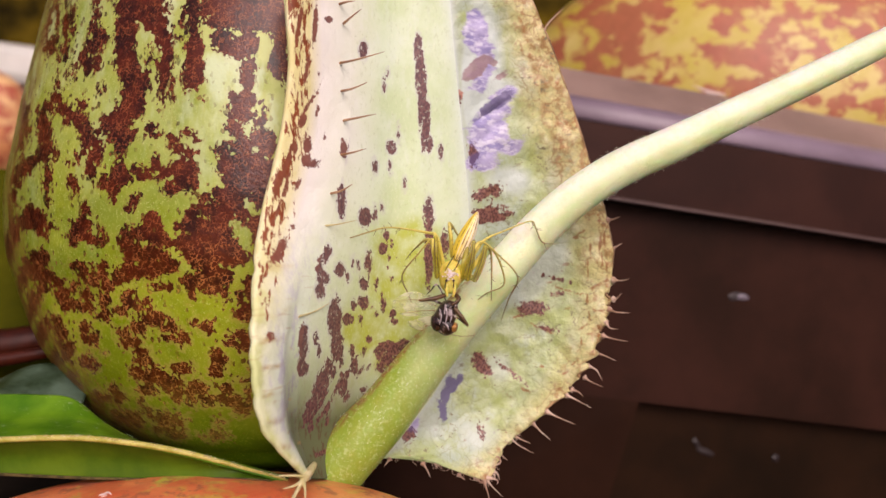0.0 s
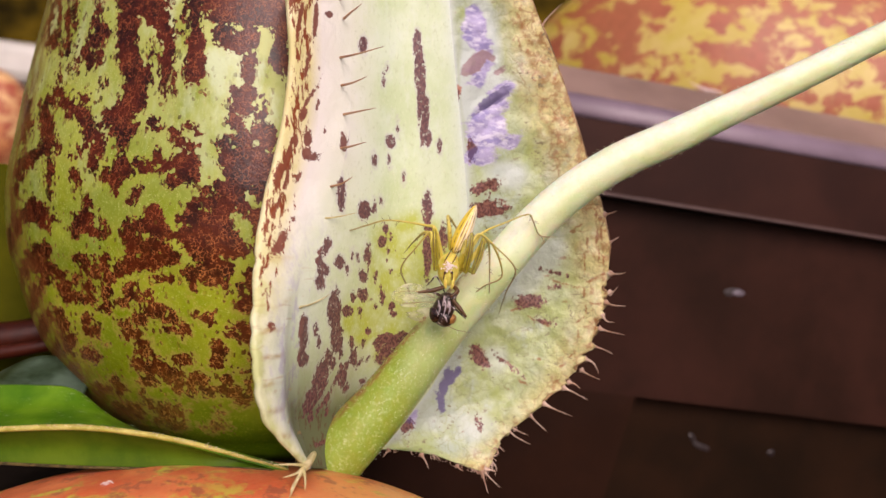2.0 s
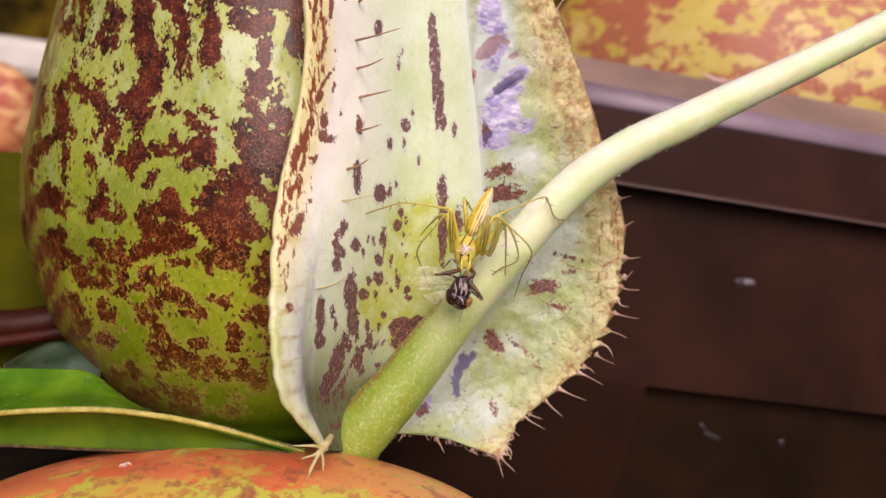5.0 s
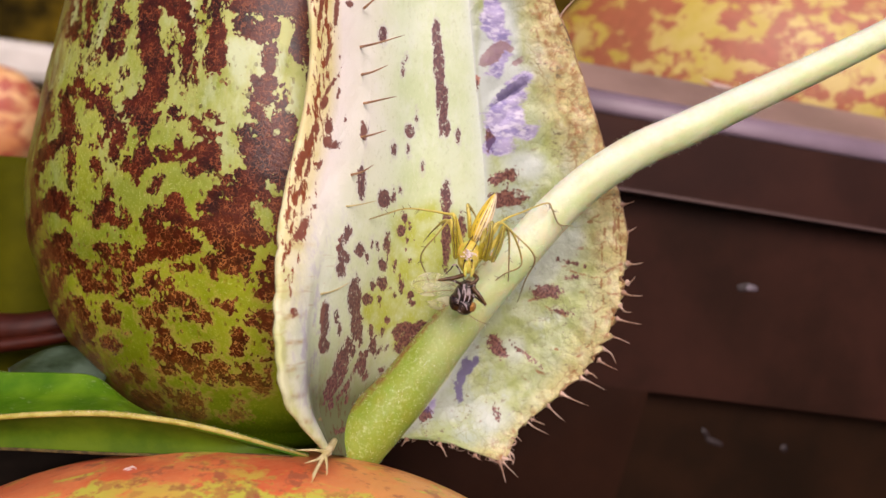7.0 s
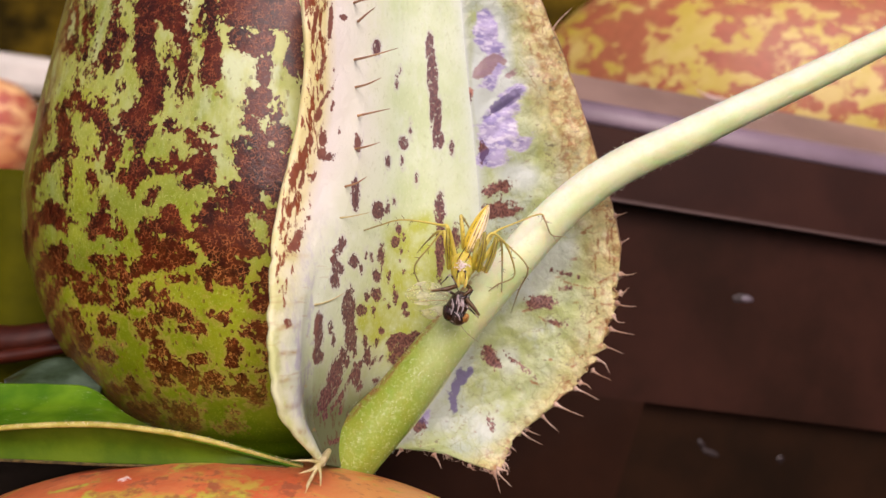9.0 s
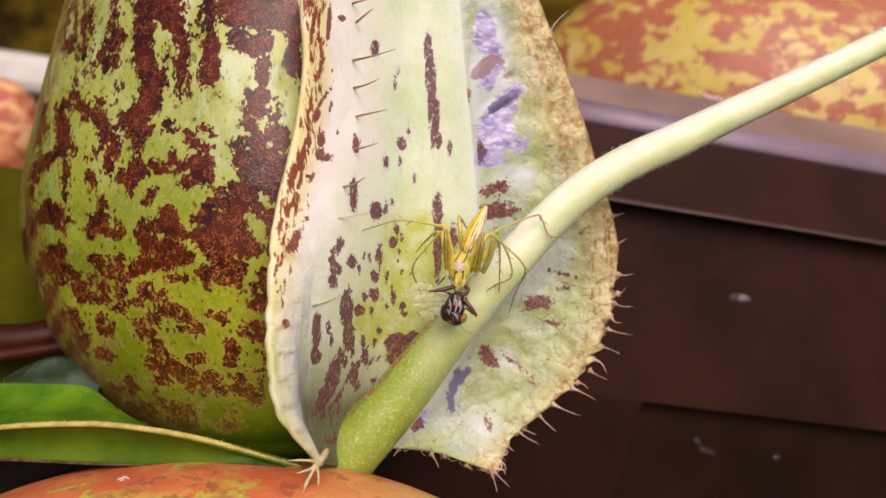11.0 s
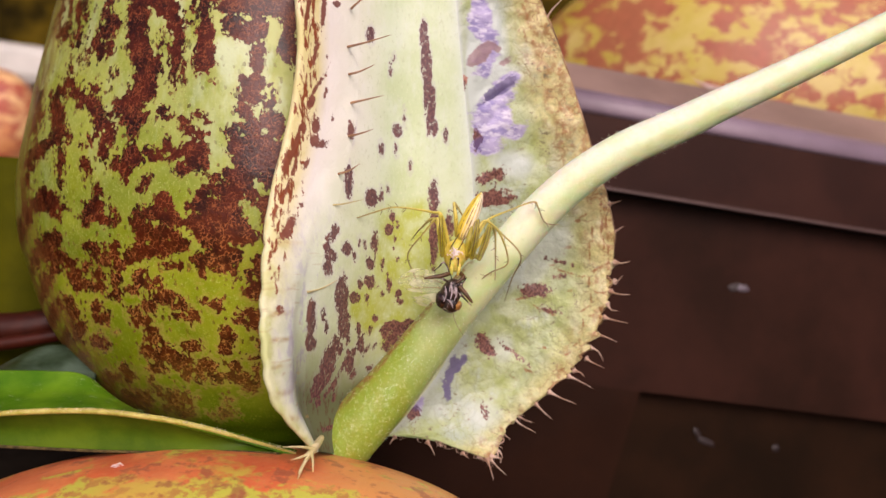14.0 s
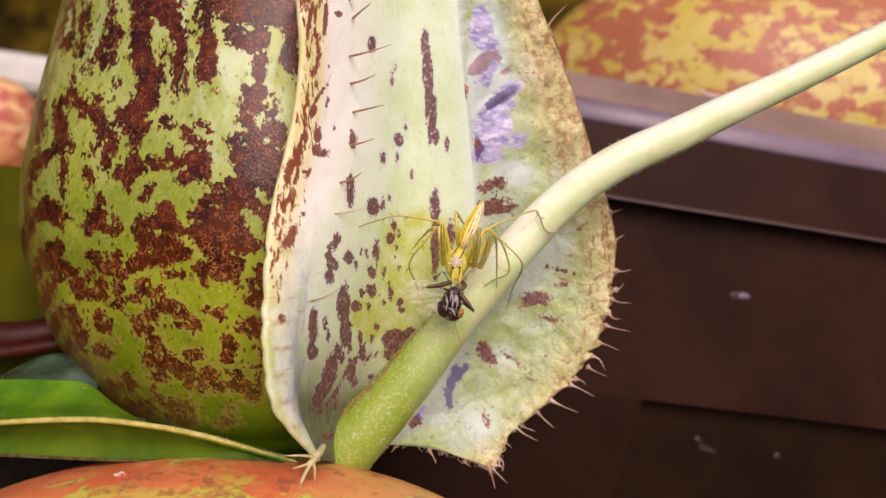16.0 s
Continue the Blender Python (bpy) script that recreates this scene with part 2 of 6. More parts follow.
def streaked_skin():
    """The outer face of the folded wing: yellow, with long brown streaks."""
    n = Nodes("streaked_skin")
    zone = n.split("zone")
    streak = n.noise(1.0, 5, 0.62, n.scaled(2.6, 0.8, 0.55), 0.4)
    field = n.math("ADD", n.math("SUBTRACT", streak, 0.72), n.math("MULTIPLY", zone[0], 0.235))
    base = n.mix(n.ramp(n.noise(0.25, 4), 0.35, 0.65), (0.70, 0.64, 0.28), (0.80, 0.74, 0.44))
    base = n.mix(zone[2], base, n.mix(n.noise(0.4, 3), (0.86, 0.79, 0.75), (0.86, 0.83, 0.77)))
    pale = n.mix(n.ramp(n.noise(0.5, 4), 0.4, 0.6), (0.57, 0.62, 0.27), (0.70, 0.735, 0.46))
    side = n.split("zone_b")
    pale = n.mix(side[2], pale, n.mix(n.noise(0.5, 4), (0.62, 0.70, 0.64), (0.74, 0.78, 0.82)))
    pale = n.mix(n.math("MULTIPLY", side[1], n.ramp(n.noise(0.35, 3), 0.36, 0.6, 0.15, 0.95)), pale, (0.40, 0.25, 0.07))
    lilac = n.math("MULTIPLY", side[2], n.ramp(n.noise(0.7, 5, 0.65, n.scaled(1.3, 1.0, 0.6)), 0.48, 0.60, 0, 0.75))
    base = n.mix(zone[1], base, pale)
    base = n.mix(side[0], base, n.mix(n.split("join")[0], n.mix(n.ramp(n.noise(0.16, 4), 0.35, 0.65), (0.60, 0.73, 0.46),
        (0.71, 0.82, 0.63)), (0.88, 0.84, 0.79)))
    base = n.mix(n.math("MULTIPLY", lilac, zone[1]), base, (0.47, 0.44, 0.57))
    # Same trough colour on the fold: stain plus painted shade.
    shade_stain = n.mix(n.ramp(n.noise(1.2, 5, 0.65, n.scaled(1.6, 1.0, 0.6)), 0.54, 0.64), (0.14, 0.16, 0.080), (0.125, 0.08, 0.045))
    base = n.mix(n.math("MULTIPLY", n.split("join")[1], 0.95), base, shade_stain)
    edge = n.math("MULTIPLY", n.math("SUBTRACT", n.noise(2.0, 5, 0.7), 0.5), 1.6)
    spots = n.ramp(n.math("ADD", n.attr("spots"), edge), -0.05, 0.12)
    ink = n.mix(n.noise(1.5, 3), (0.15, 0.028, 0.008), (0.34, 0.085, 0.022))
    lines = n.ramp(n.noise(0.9, 3, 0.5, n.scaled(0.3, 0.3, 1.5), 0.5), 0.64, 0.70, 0, 0.4)
    base = n.mix(n.math("MULTIPLY", zone[1], lines), base, (0.45, 0.28, 0.10))
    colour = n.mix(n.ramp(field, 0.0, 0.05), base, ink)
    colour = n.mix(spots, colour, n.mix(n.noise(1.2, 4), n.mix(side[2], (0.32, 0.095, 0.04), (0.29, 0.14, 0.11)), n.mix(side[2], (0.15, 0.036, 0.016),
        (0.12, 0.042, 0.040))))
    normal = n.bump(n.noise(0.9, 5, 0.6), 0.4, 0.6)
    # Gloss taken off over the trough's painted shade.
    matte = n.split("join")[1]
    return n.done(colour, n.ramp(matte, 0, 1, 0.45, 0.85), normal, specular_ior_level=n.ramp(matte, 0, 1, 0.35, 0.05))


def tendril_skin():
    """Pale green, light on the upper side painted in whiter; zone red: towards the foot, green: brown line, blue: upper
    side.
    """
    n = Nodes("tendril_skin")
    zone = n.split("zone")
    base = n.mix(n.ramp(n.noise(0.2, 3), 0.35, 0.65), (0.61, 0.74, 0.35), (0.73, 0.82, 0.50))
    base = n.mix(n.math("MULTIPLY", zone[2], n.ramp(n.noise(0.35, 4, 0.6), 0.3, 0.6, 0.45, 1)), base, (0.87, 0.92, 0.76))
    base = n.mix(zone[0], base, n.mix(n.noise(0.5, 4), (0.20, 0.30, 0.018), (0.33, 0.43, 0.060)))
    base = n.mix(n.ramp(n.noise(2.2, 3, 0.6), 0.5, 0.75, 0, 0.4), base, (0.68, 0.76, 0.44))
    base = n.mix(n.math("MULTIPLY", zone[1], n.ramp(n.noise(1.6, 5, 0.68), 0.42, 0.56, 0.1, 0.9)), base, (0.28, 0.12, 0.035))
    base = n.mix(n.ramp(n.noise(5.0, 3, 0.6, n.scaled(1.0, 1.0, 0.7)), 0.57, 0.70, 0, 0.18), base, (0.74, 0.82, 0.50))
    base = n.mix(n.math("MULTIPLY", n.ramp(n.noise(3.0, 3, 0.6), 0.60, 0.72), n.ramp(zone[0], 0, 1, 0.12, 0.45)), base, (0.20, 0.30, 0.04))
    normal = n.bump(n.noise(1.6, 3, 0.6), 0.3, 0.25)
    normal = n.bump(n.noise(5.0, 3, 0.6), 0.35, 0.10, normal)
    return n.done(base, 0.42, normal, specular_ior_level=0.45, subsurface_weight=0.5, subsurface_scale=0.0012)


def mottled(name, ground, light, blotch, scale, amount, soft=0.03, rough=0.45):
    """A pitcher skin: two ground tones under ragged blotches, with a wide rosy flush."""
    n = Nodes(name)
    base = n.mix(n.ramp(n.noise(scale * 0.8, 4), 0.36, 0.64), ground, light)
    flush = n.ramp(n.noise(scale * 0.35, 3, 0.55), 0.40, 0.62)
    edge = n.noise(scale * 1.9, 6, 0.66, n.scaled(1.0, 1.0, 1.4), 0.3)
    field = n.ramp(n.math("ADD", edge, n.math("MULTIPLY", n.math("SUBTRACT", flush, 0.5), 0.13)), amount - soft, amount + soft)
    colour = n.mix(field, base, n.mix(n.noise(scale * 5, 3), blotch, tuple(v * 0.55 for v in blotch)))
    colour = n.mix(n.math("MULTIPLY", flush, 0.2), colour, tuple(0.5 * a + 0.5 * b for a, b in zip(light, blotch)))
    normal = n.bump(n.noise(scale * 6, 4), 0.3, 0.5)
    return n.done(colour, rough, normal)


def plain(name, dark, light, scale, rough=0.5, relief=0.2, **more):
    n = Nodes(name)
    colour = n.mix(n.ramp(n.noise(scale, 5, 0.6), 0.32, 0.68), dark, light)
    colour = n.mix(n.ramp(n.noise(scale * 9, 3), 0.55, 0.8, 0, 0.35), colour, light)
    return n.done(colour, rough, n.bump(n.noise(scale * 6, 4), relief, 0.3), **more)


SKIN = pitcher_skin()
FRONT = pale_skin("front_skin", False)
WING = pale_skin("wing_skin", True)
FOLD = streaked_skin()
STALK = tendril_skin()
BRISTLE = plain("bristle", (0.34, 0.19, 0.12), (0.62, 0.46, 0.36), 0.6, 0.4)
BRISTLE_BROWN = plain("brown_bristle", (0.24, 0.10, 0.04), (0.50, 0.28, 0.14), 0.35, 0.4)
WING_EDGE = plain("wing_margin", (0.10, 0.036, 0.014), (0.44, 0.28, 0.13), 0.45, 0.5, 0.5)
LEAF_HAIR = plain("leaf_hair", (0.14, 0.26, 0.06), (0.32, 0.42, 0.20), 1.0, 0.5)
SPUR = plain("spur", (0.48, 0.41, 0.17), (0.66, 0.58, 0.33), 0.8, 0.4)
PALE_HAIR = plain("pale_hair", (0.66, 0.74, 0.46), (0.84, 0.88, 0.70), 2.0, 0.5)
HAIR = plain("hair", (0.62, 0.52, 0.28), (0.80, 0.74, 0.55), 2.0, 0.5)


def leaf_skin():
    n = Nodes("leaf_green")
    colour = n.mix(n.ramp(n.noise(0.12, 4), 0.35, 0.65), (0.038, 0.135, 0.003), (0.13, 0.275, 0.010))
    # Whitish streaks paint glare on the blade, along with fine hairs.
    glare_streaks = n.ramp(n.noise(1.3, 4, 0.7, n.scaled(0.7, 1.0, 2.6)), 0.60, 0.68, 0, 0.45)
    colour = n.mix(n.math("MULTIPLY", glare_streaks, n.ramp(n.noise(0.15, 2), 0.36, 0.56)), colour, (0.40, 0.48, 0.30))
    return n.done(colour, 0.3, n.bump(n.noise(0.6, 4), 0.2, 0.3), specular_ior_level=0.26)


LEAF = leaf_skin()

LEAF_UNDER = plain("leaf_under", (0.045, 0.105, 0.004), (0.090, 0.160, 0.006), 0.15, 0.45, specular_ior_level=0.2)
FUZZ = plain("leaf_fuzz", (0.05, 0.038, 0.010), (0.15, 0.11, 0.03), 1.5, 0.8, 0.8)
LEAF_EDGE = plain("leaf_edge", (0.37, 0.33, 0.040), (0.58, 0.52, 0.14), 0.6, 0.5, 0.5)


def orange_skin():
    n = Nodes("orange_skin")
    base = n.mix(n.ramp(n.noise(0.13, 5, 0.6), 0.36, 0.64), (0.76, 0.155, 0.055), (0.85, 0.29, 0.105))
    low = n.split("zone")[0]
    base = n.mix(n.math("MULTIPLY", n.math("SUBTRACT", 1.0, low), n.ramp(n.noise(0.2, 4), 0.3, 0.6, 0.05, 0.55)), base, (0.50, 0.090, 0.040))
    base = n.mix(n.math("MULTIPLY", n.split("zone")[1], n.ramp(n.noise(0.15, 4), 0.3, 0.55, 0.3, 0.9)), base, (0.72, 0.36, 0.11))
    green = n.math("ADD", n.noise(0.26, 6, 0.68, n.scaled(0.8, 1.0, 1.3), 0.4), n.math("MULTIPLY", low, 0.28))
    green = n.math("MULTIPLY", n.ramp(green, 0.535, 0.625), n.ramp(n.noise(0.05, 2), 0.34, 0.5, 0.5, 1))
    base = n.mix(green, base, n.mix(n.noise(0.4, 3), (0.62, 0.53, 0.08), (0.48, 0.54, 0.07)))
    base = n.mix(n.math("MULTIPLY", green, n.ramp(n.noise(0.6, 5, 0.65), 0.50, 0.56, 0, 0.8)), base, (0.46, 0.15, 0.06))
    base = n.mix(n.ramp(n.noise(0.28, 5, 0.62), 0.56, 0.62, 0, 0.75), base, (0.34, 0.10, 0.055))
    base = n.mix(n.ramp(n.noise(0.9, 5, 0.7), 0.58, 0.66, 0, 0.5), base, (0.32, 0.075, 0.04))
    base = n.mix(n.ramp(n.noise(2.2, 3, 0.6), 0.55, 0.75, 0, 0.3), base, (0.62, 0.32, 0.14))
    base = n.mix(n.ramp(n.cells(0.30), 0.09, 0.05, 0, 0.5), base, (0.17, 0.05, 0.035))
    return n.done(base, 0.36, n.bump(n.noise(0.8, 4), 0.25, 0.4), specular_ior_level=0.28)


ORANGE = orange_skin()
SCAR = plain("scar", (0.60, 0.42, 0.36), (0.78, 0.68, 0.64), 3.0, 0.4)

FAR_SKIN = mottled("far_skin", (0.50, 0.40, 0.045), (0.62, 0.50, 0.16), (0.47, 0.115, 0.060), 0.095, 0.505, 0.03)
FAR_ORANGE = mottled("far_orange_skin", (0.66, 0.25, 0.09), (0.78, 0.52, 0.24), (0.52, 0.08, 0.05), 0.085, 0.53, 0.07)
POT = plain("pot_plastic", (0.0165, 0.0066, 0.0034), (0.036, 0.0130, 0.0080), 0.035, 0.5, 0.1, specular_ior_level=0.07)
POT_RIM = plain("pot_rim_plastic", (0.0235, 0.0072, 0.0040), (0.0381, 0.0123, 0.0072), 0.05, 0.45, 0.1, specular_ior_level=0.12)
RIM_EDGE = plain("pale_rim_edge", (0.055, 0.026, 0.021), (0.10, 0.052, 0.044), 0.08, 0.45)
POT_TOP = plain("pot_tan_plastic", (0.20, 0.132, 0.108), (0.29, 0.195, 0.16), 0.05, 0.5, 0.1)
# Darker copies of the pot plastic: shade painted on post and panel.
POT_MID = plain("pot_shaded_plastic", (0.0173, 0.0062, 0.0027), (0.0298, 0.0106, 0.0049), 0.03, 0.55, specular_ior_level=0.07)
POT_RECESS_SHADE = plain("pot_recess_shade", (0.0090, 0.0042, 0.0014), (0.0190, 0.0078, 0.0030), 0.05, 0.6, specular_ior_level=0.06)
# Lilac-grey paints the highlight on the brown plastic lip.
LIP = plain("lip_highlight", (0.165, 0.118, 0.150), (0.245, 0.182, 0.228), 0.04, 0.4, 0.1)
WHITE_POT = plain("white_pot", (0.50, 0.50, 0.45), (0.64, 0.63, 0.57), 0.03, 0.45)
# Soil darkened to paint in the shade of the plants around.
SOIL = plain("soil", (0.004, 0.003, 0.002), (0.014, 0.010, 0.007), 0.05, 0.95, 0.8, specular_ior_level=0.05)
FOLIAGE = plain("far_foliage", (0.010, 0.007, 0.001), (0.13, 0.085, 0.006), 0.03, 0.8, 0.5, specular_ior_level=0.05)
OLIVE = plain("olive_leaf", (0.036, 0.040, 0.0012), (0.082, 0.080, 0.002), 0.04, 0.7, specular_ior_level=0.04)
RED_STEM = plain("red_stem", (0.022, 0.0045, 0.002), (0.065, 0.012, 0.005), 0.16, 0.45, specular_ior_level=0.2)
SILVER = plain("silver_leaf", (0.010, 0.026, 0.006), (0.085, 0.135, 0.095), 0.16, 0.3)
SHEEN_EDGE = plain("bluish_leaf_sheen", (0.16, 0.20, 0.34), (0.36, 0.42, 0.56), 0.5, 0.35)
FAINT = plain("faint_water_mark", (0.013, 0.006, 0.005), (0.023, 0.014, 0.014), 0.7, 0.4)
DRIP = plain("dried_water", (0.10, 0.085, 0.10), (0.24, 0.21, 0.25), 0.9, 0.35)
SPIDER = plain("spider_yellow", (0.54, 0.44, 0.035), (0.75, 0.65, 0.15), 1.0, 0.45, 0.25, specular_ior_level=0.25, subsurface_weight=0.35, subsurface_scale=0.0006)


def back_skin():
    n = Nodes("spider_back")
    zone = n.split("zone")
    colour = n.mix(zone[0], n.mix(n.noise(1.5, 3), (0.76, 0.54, 0.03), (0.84, 0.66, 0.07)), (0.88, 0.80, 0.60))
    colour = n.mix(n.math("MULTIPLY", zone[1], n.ramp(n.noise(1.5, 3), 0.36, 0.55)), colour, (0.13, 0.055, 0.012))
    return n.done(colour, 0.35, n.bump(n.noise(5, 3), 0.2, 0.1))


SPIDER_BACK = back_skin()


def leg_skin():
    n = Nodes("spider_leg")
    foot = n.split("zone")[0]
    colour = n.mix(foot, n.mix(n.noise(1.5, 3), (0.58, 0.48, 0.05), (0.70, 0.60, 0.14)), n.mix(n.noise(2.0, 3), (0.24, 0.19, 0.07), (0.46, 0.40, 0.20)))
    colour = n.mix(n.ramp(n.noise(3.5, 2), 0.6, 0.72, 0, 0.6), colour, (0.10, 0.06, 0.02))
    return n.done(colour, 0.35, n.bump(n.noise(5, 3), 0.2, 0.1))


SPIDER_LEG = leg_skin()

SPIDER_DARK = plain("spider_dark", (0.05, 0.022, 0.006), (0.11, 0.05, 0.012), 2.0, 0.35)
SPIDER_FEMUR = plain("spider_femur", (0.44, 0.37, 0.015), (0.64, 0.55, 0.05), 1.2, 0.4, 0.2, alpha=0.52)
SPIDER_PALE = plain("spider_cream", (0.78, 0.64, 0.58), (0.86, 0.78, 0.74), 2.0, 0.4)


def fly_skin():
    """Glossy black-brown with torn greyish streaks."""
    n = Nodes("fly_black")
    base = n.mix(n.ramp(n.noise(1.3, 4), 0.4, 0.65), (0.007, 0.004, 0.004), (0.050, 0.020, 0.010))
    streak = n.ramp(n.noise(1.3, 4, 0.6, n.scaled(1.5, 1.0, 0.5), 0.8), 0.56, 0.60)
    colour = n.mix(streak, base, n.mix(n.noise(3.0, 2), (0.24, 0.17, 0.16), (0.58, 0.50, 0.48)))
    return n.done(colour, 0.3, n.bump(n.noise(2.4, 4), 0.5, 0.25))


FLY = fly_skin()
FLY_HEAD = plain("fly_head", (0.012, 0.005, 0.004), (0.035, 0.014, 0.010), 2.0, 0.15, 0.1)

FLY_PALE = plain("fly_grey", (0.30, 0.24, 0.24), (0.52, 0.44, 0.46), 3.0, 0.3)
FLY_GREY_LEG = plain("fly_thin_leg", (0.16, 0.13, 0.06), (0.34, 0.29, 0.15), 2.0, 0.4)
FLY_BROWN = plain("fly_amber", (0.22, 0.09, 0.02), (0.40, 0.20, 0.05), 2.0, 0.3)


# ---- building tools ----
def curve_at(points, t):
    """Smooth curve through control points (rows of numbers), t an array from 0 to 1."""
    p = np.array(points, float)
    t = np.clip(np.asarray(t, float), 0, 1) * (len(p) - 1)
    i = np.minimum(t.astype(int), len(p) - 2)
    f = (t - i)[:, None]
    a, b, c, d = p[np.maximum(i - 1, 0)], p[i], p[i + 1], p[np.minimum(i + 2, len(p) - 1)]
    return b + 0.5 * f * (c - a + f * (2 * a - 5 * b + 4 * c - d + f * (3 * (b - c) + d - a)))


def table_at(table, x):
    """A smooth value from rows (x, value), x ascending."""
    xs, ys = np.array(table, float).T
    slope = np.gradient(ys, xs)
    i = np.clip(np.searchsorted(xs, x) - 1, 0, len(xs) - 2)
    h = xs[i + 1] - xs[i]
    f = np.clip((x - xs[i]) / h, 0, 1)
    return ((1 + 2 * f) * ys[i] + f * h * slope[i]) * (1 - f) ** 2 + ((3 - 2 * f) * ys[i + 1] + (f - 1) * h * slope[i + 1]) * f * f


def mesh_of(name, verts, faces, material, smooth=True):
    me = bpy.data.meshes.new(name)
    me.from_pydata([tuple(v) for v in np.asarray(verts) * MM], [], [tuple(f) for f in faces])
    if smooth:
        me.shade_smooth()
    me.materials.append(material)
    return me


def thing(name, label, category, group="", kind="", at=None):
    """An Empty that carries the parts of one thing; its space is the shot's."""
    ob = new(name)
    ob.empty_display_size = 0.01
    ob.matrix_world = at if at else SHOT
    return tagged(ob, label, category, group, kind)


def part(name, me, parent, label=""):
    ob = new(name, me)
    ob.parent = parent
    return tagged(ob, label)


def grid_faces(rows, cols, wrap=False):
    i, j = np.meshgrid(np.arange(rows - 1), np.arange(cols if wrap else cols - 1), indexing="ij")
    k = (j + 1) % cols
    return np.stack([i * cols + j, i * cols + k, (i + 1) * cols + k, (i + 1) * cols + j], -1).reshape(-1, 4)


def store(me, **fields):
    for name, values in fields.items():
        values = np.asarray(values, float)
        if values.ndim == 1:
            me.attributes.new(name, "FLOAT", "POINT").data.foreach_set("value", values)
        else:
            rgba = np.concatenate([np.clip(values, 0, 1), np.ones((len(values), 1))], 1)
            me.attributes.new(name, "FLOAT_COLOR", "POINT").data.foreach_set("color", rgba.ravel())


def blots(x, z, lists, reach=2.5):
    """How far (mm) each point lies inside the nearest of the blots (x, z, half width, half height, degrees)."""
    best = np.full(len(x), -reach)
    for bx, bz, w, h, *a in (b for group in lists for b in group):
        a = a[0] if a else 0
        c, s = math.cos(radians(a)), math.sin(radians(a))
        u, v = (x - bx) * c + (z - bz) * s, (z - bz) * c - (x - bx) * s
        best = np.maximum(best, (1 - np.hypot(u / w, v / h)) * min(w, h))
    return best


def rough_noise(p, scale, seed=0.0):
    return np.array([noise.noise(Vector(v) * scale + Vector((seed, seed, seed))) for v in p])


def tube(name, points, radii, material, sides=8, steps=24, flat=1.0):
    """A tapered round rod along a smooth curve; radii are rows of one number or a pair of ends."""
    t = np.linspace(0, 1, steps)
    c = curve_at(points, t)
    r = curve_at([[v] for v in radii], t)[:, 0]
    along = np.gradient(c, axis=0)
    along /= np.linalg.norm(along, axis=1)[:, None] + 1e-9
    side = np.cross(along, (0.13, 1.0, 0.21))
    side /= np.linalg.norm(side, axis=1)[:, None] + 1e-9
    over = np.cross(side, along)
    a = np.linspace(0, 2 * np.pi, sides, endpoint=False)
    ring = c[:, None] + r[:, None, None] * (np.cos(a)[None, :, None] * side[:, None] + flat * np.sin(a)[None, :, None] * over[:, None])
    verts = np.concatenate([ring.reshape(-1, 3), c[:1] - along[:1] * r[0] * 0.5, c[-1:] + along[-1:] * r[-1] * 0.8])
    faces = [tuple(f) for f in grid_faces(steps, sides, True)]
    n = steps * sides
    faces += [(n, (j + 1) % sides, j) for j in range(sides)]
    faces += [(n + 1, n - sides + j, n - sides + (j + 1) % sides) for j in range(sides)]
    return mesh_of(name, verts, faces, material)


def merged(name, pieces, material):
    """One mesh out of many small ones."""
    verts, faces, base = [], [], 0
    for me in pieces:
        co = np.empty(len(me.vertices) * 3)
        me.vertices.foreach_get("co", co)
        verts.append(co.reshape(-1, 3) / MM)
        faces += [tuple(i + base for i in p.vertices) for p in me.polygons]
        base += len(me.vertices)
        bpy.data.meshes.remove(me)
    return mesh_of(name, np.concatenate(verts), faces, material)


def egg(name, centre, radii, material, rows=24, cols=32, turn=(0, 0, 0), lump=0.0, seed=0.0, taper=0.0):
    """A lumpy egg: radii along its own x, y, z; taper narrows it towards +z."""
    u, v = np.linspace(0, np.pi, rows), np.linspace(0, 2 * np.pi, cols, endpoint=False)
    p = np.stack([np.outer(np.sin(u), np.cos(v)), np.outer(np.sin(u), np.sin(v)), np.outer(np.cos(u), np.ones(cols))], -1).reshape(-1, 3)
    if lump:
        p = p * (1 + lump * rough_noise(p, 1.7, seed))[:, None]
    p[:, :2] *= (1 - taper * p[:, 2:3])
    p = p * np.array(radii)
    m = np.array(Euler([radians(a) for a in turn]).to_matrix())
    return mesh_of(name, p @ m.T + np.array(centre), grid_faces(rows, cols, True), material)


def loft(curves, rows, cols):
    """Points of a sheet through several curves of 3D control points; returns (rows*cols, 3), s across and t down."""
    t, s = np.linspace(0, 1, rows), np.linspace(0, 1, cols)
    lines = np.stack([curve_at(c, t) for c in curves], 1)
    sheet = np.stack([curve_at(line, s) for line in lines], 0)
    ss, tt = np.meshgrid(s, t)
    return sheet.reshape(-1, 3), ss.ravel(), tt.ravel()


def thicken(ob, mm, rim=True):
    m = ob.modifiers.new("thickness", "SOLIDIFY")
    m.thickness, m.offset, m.use_rim = mm * MM, -1, rim


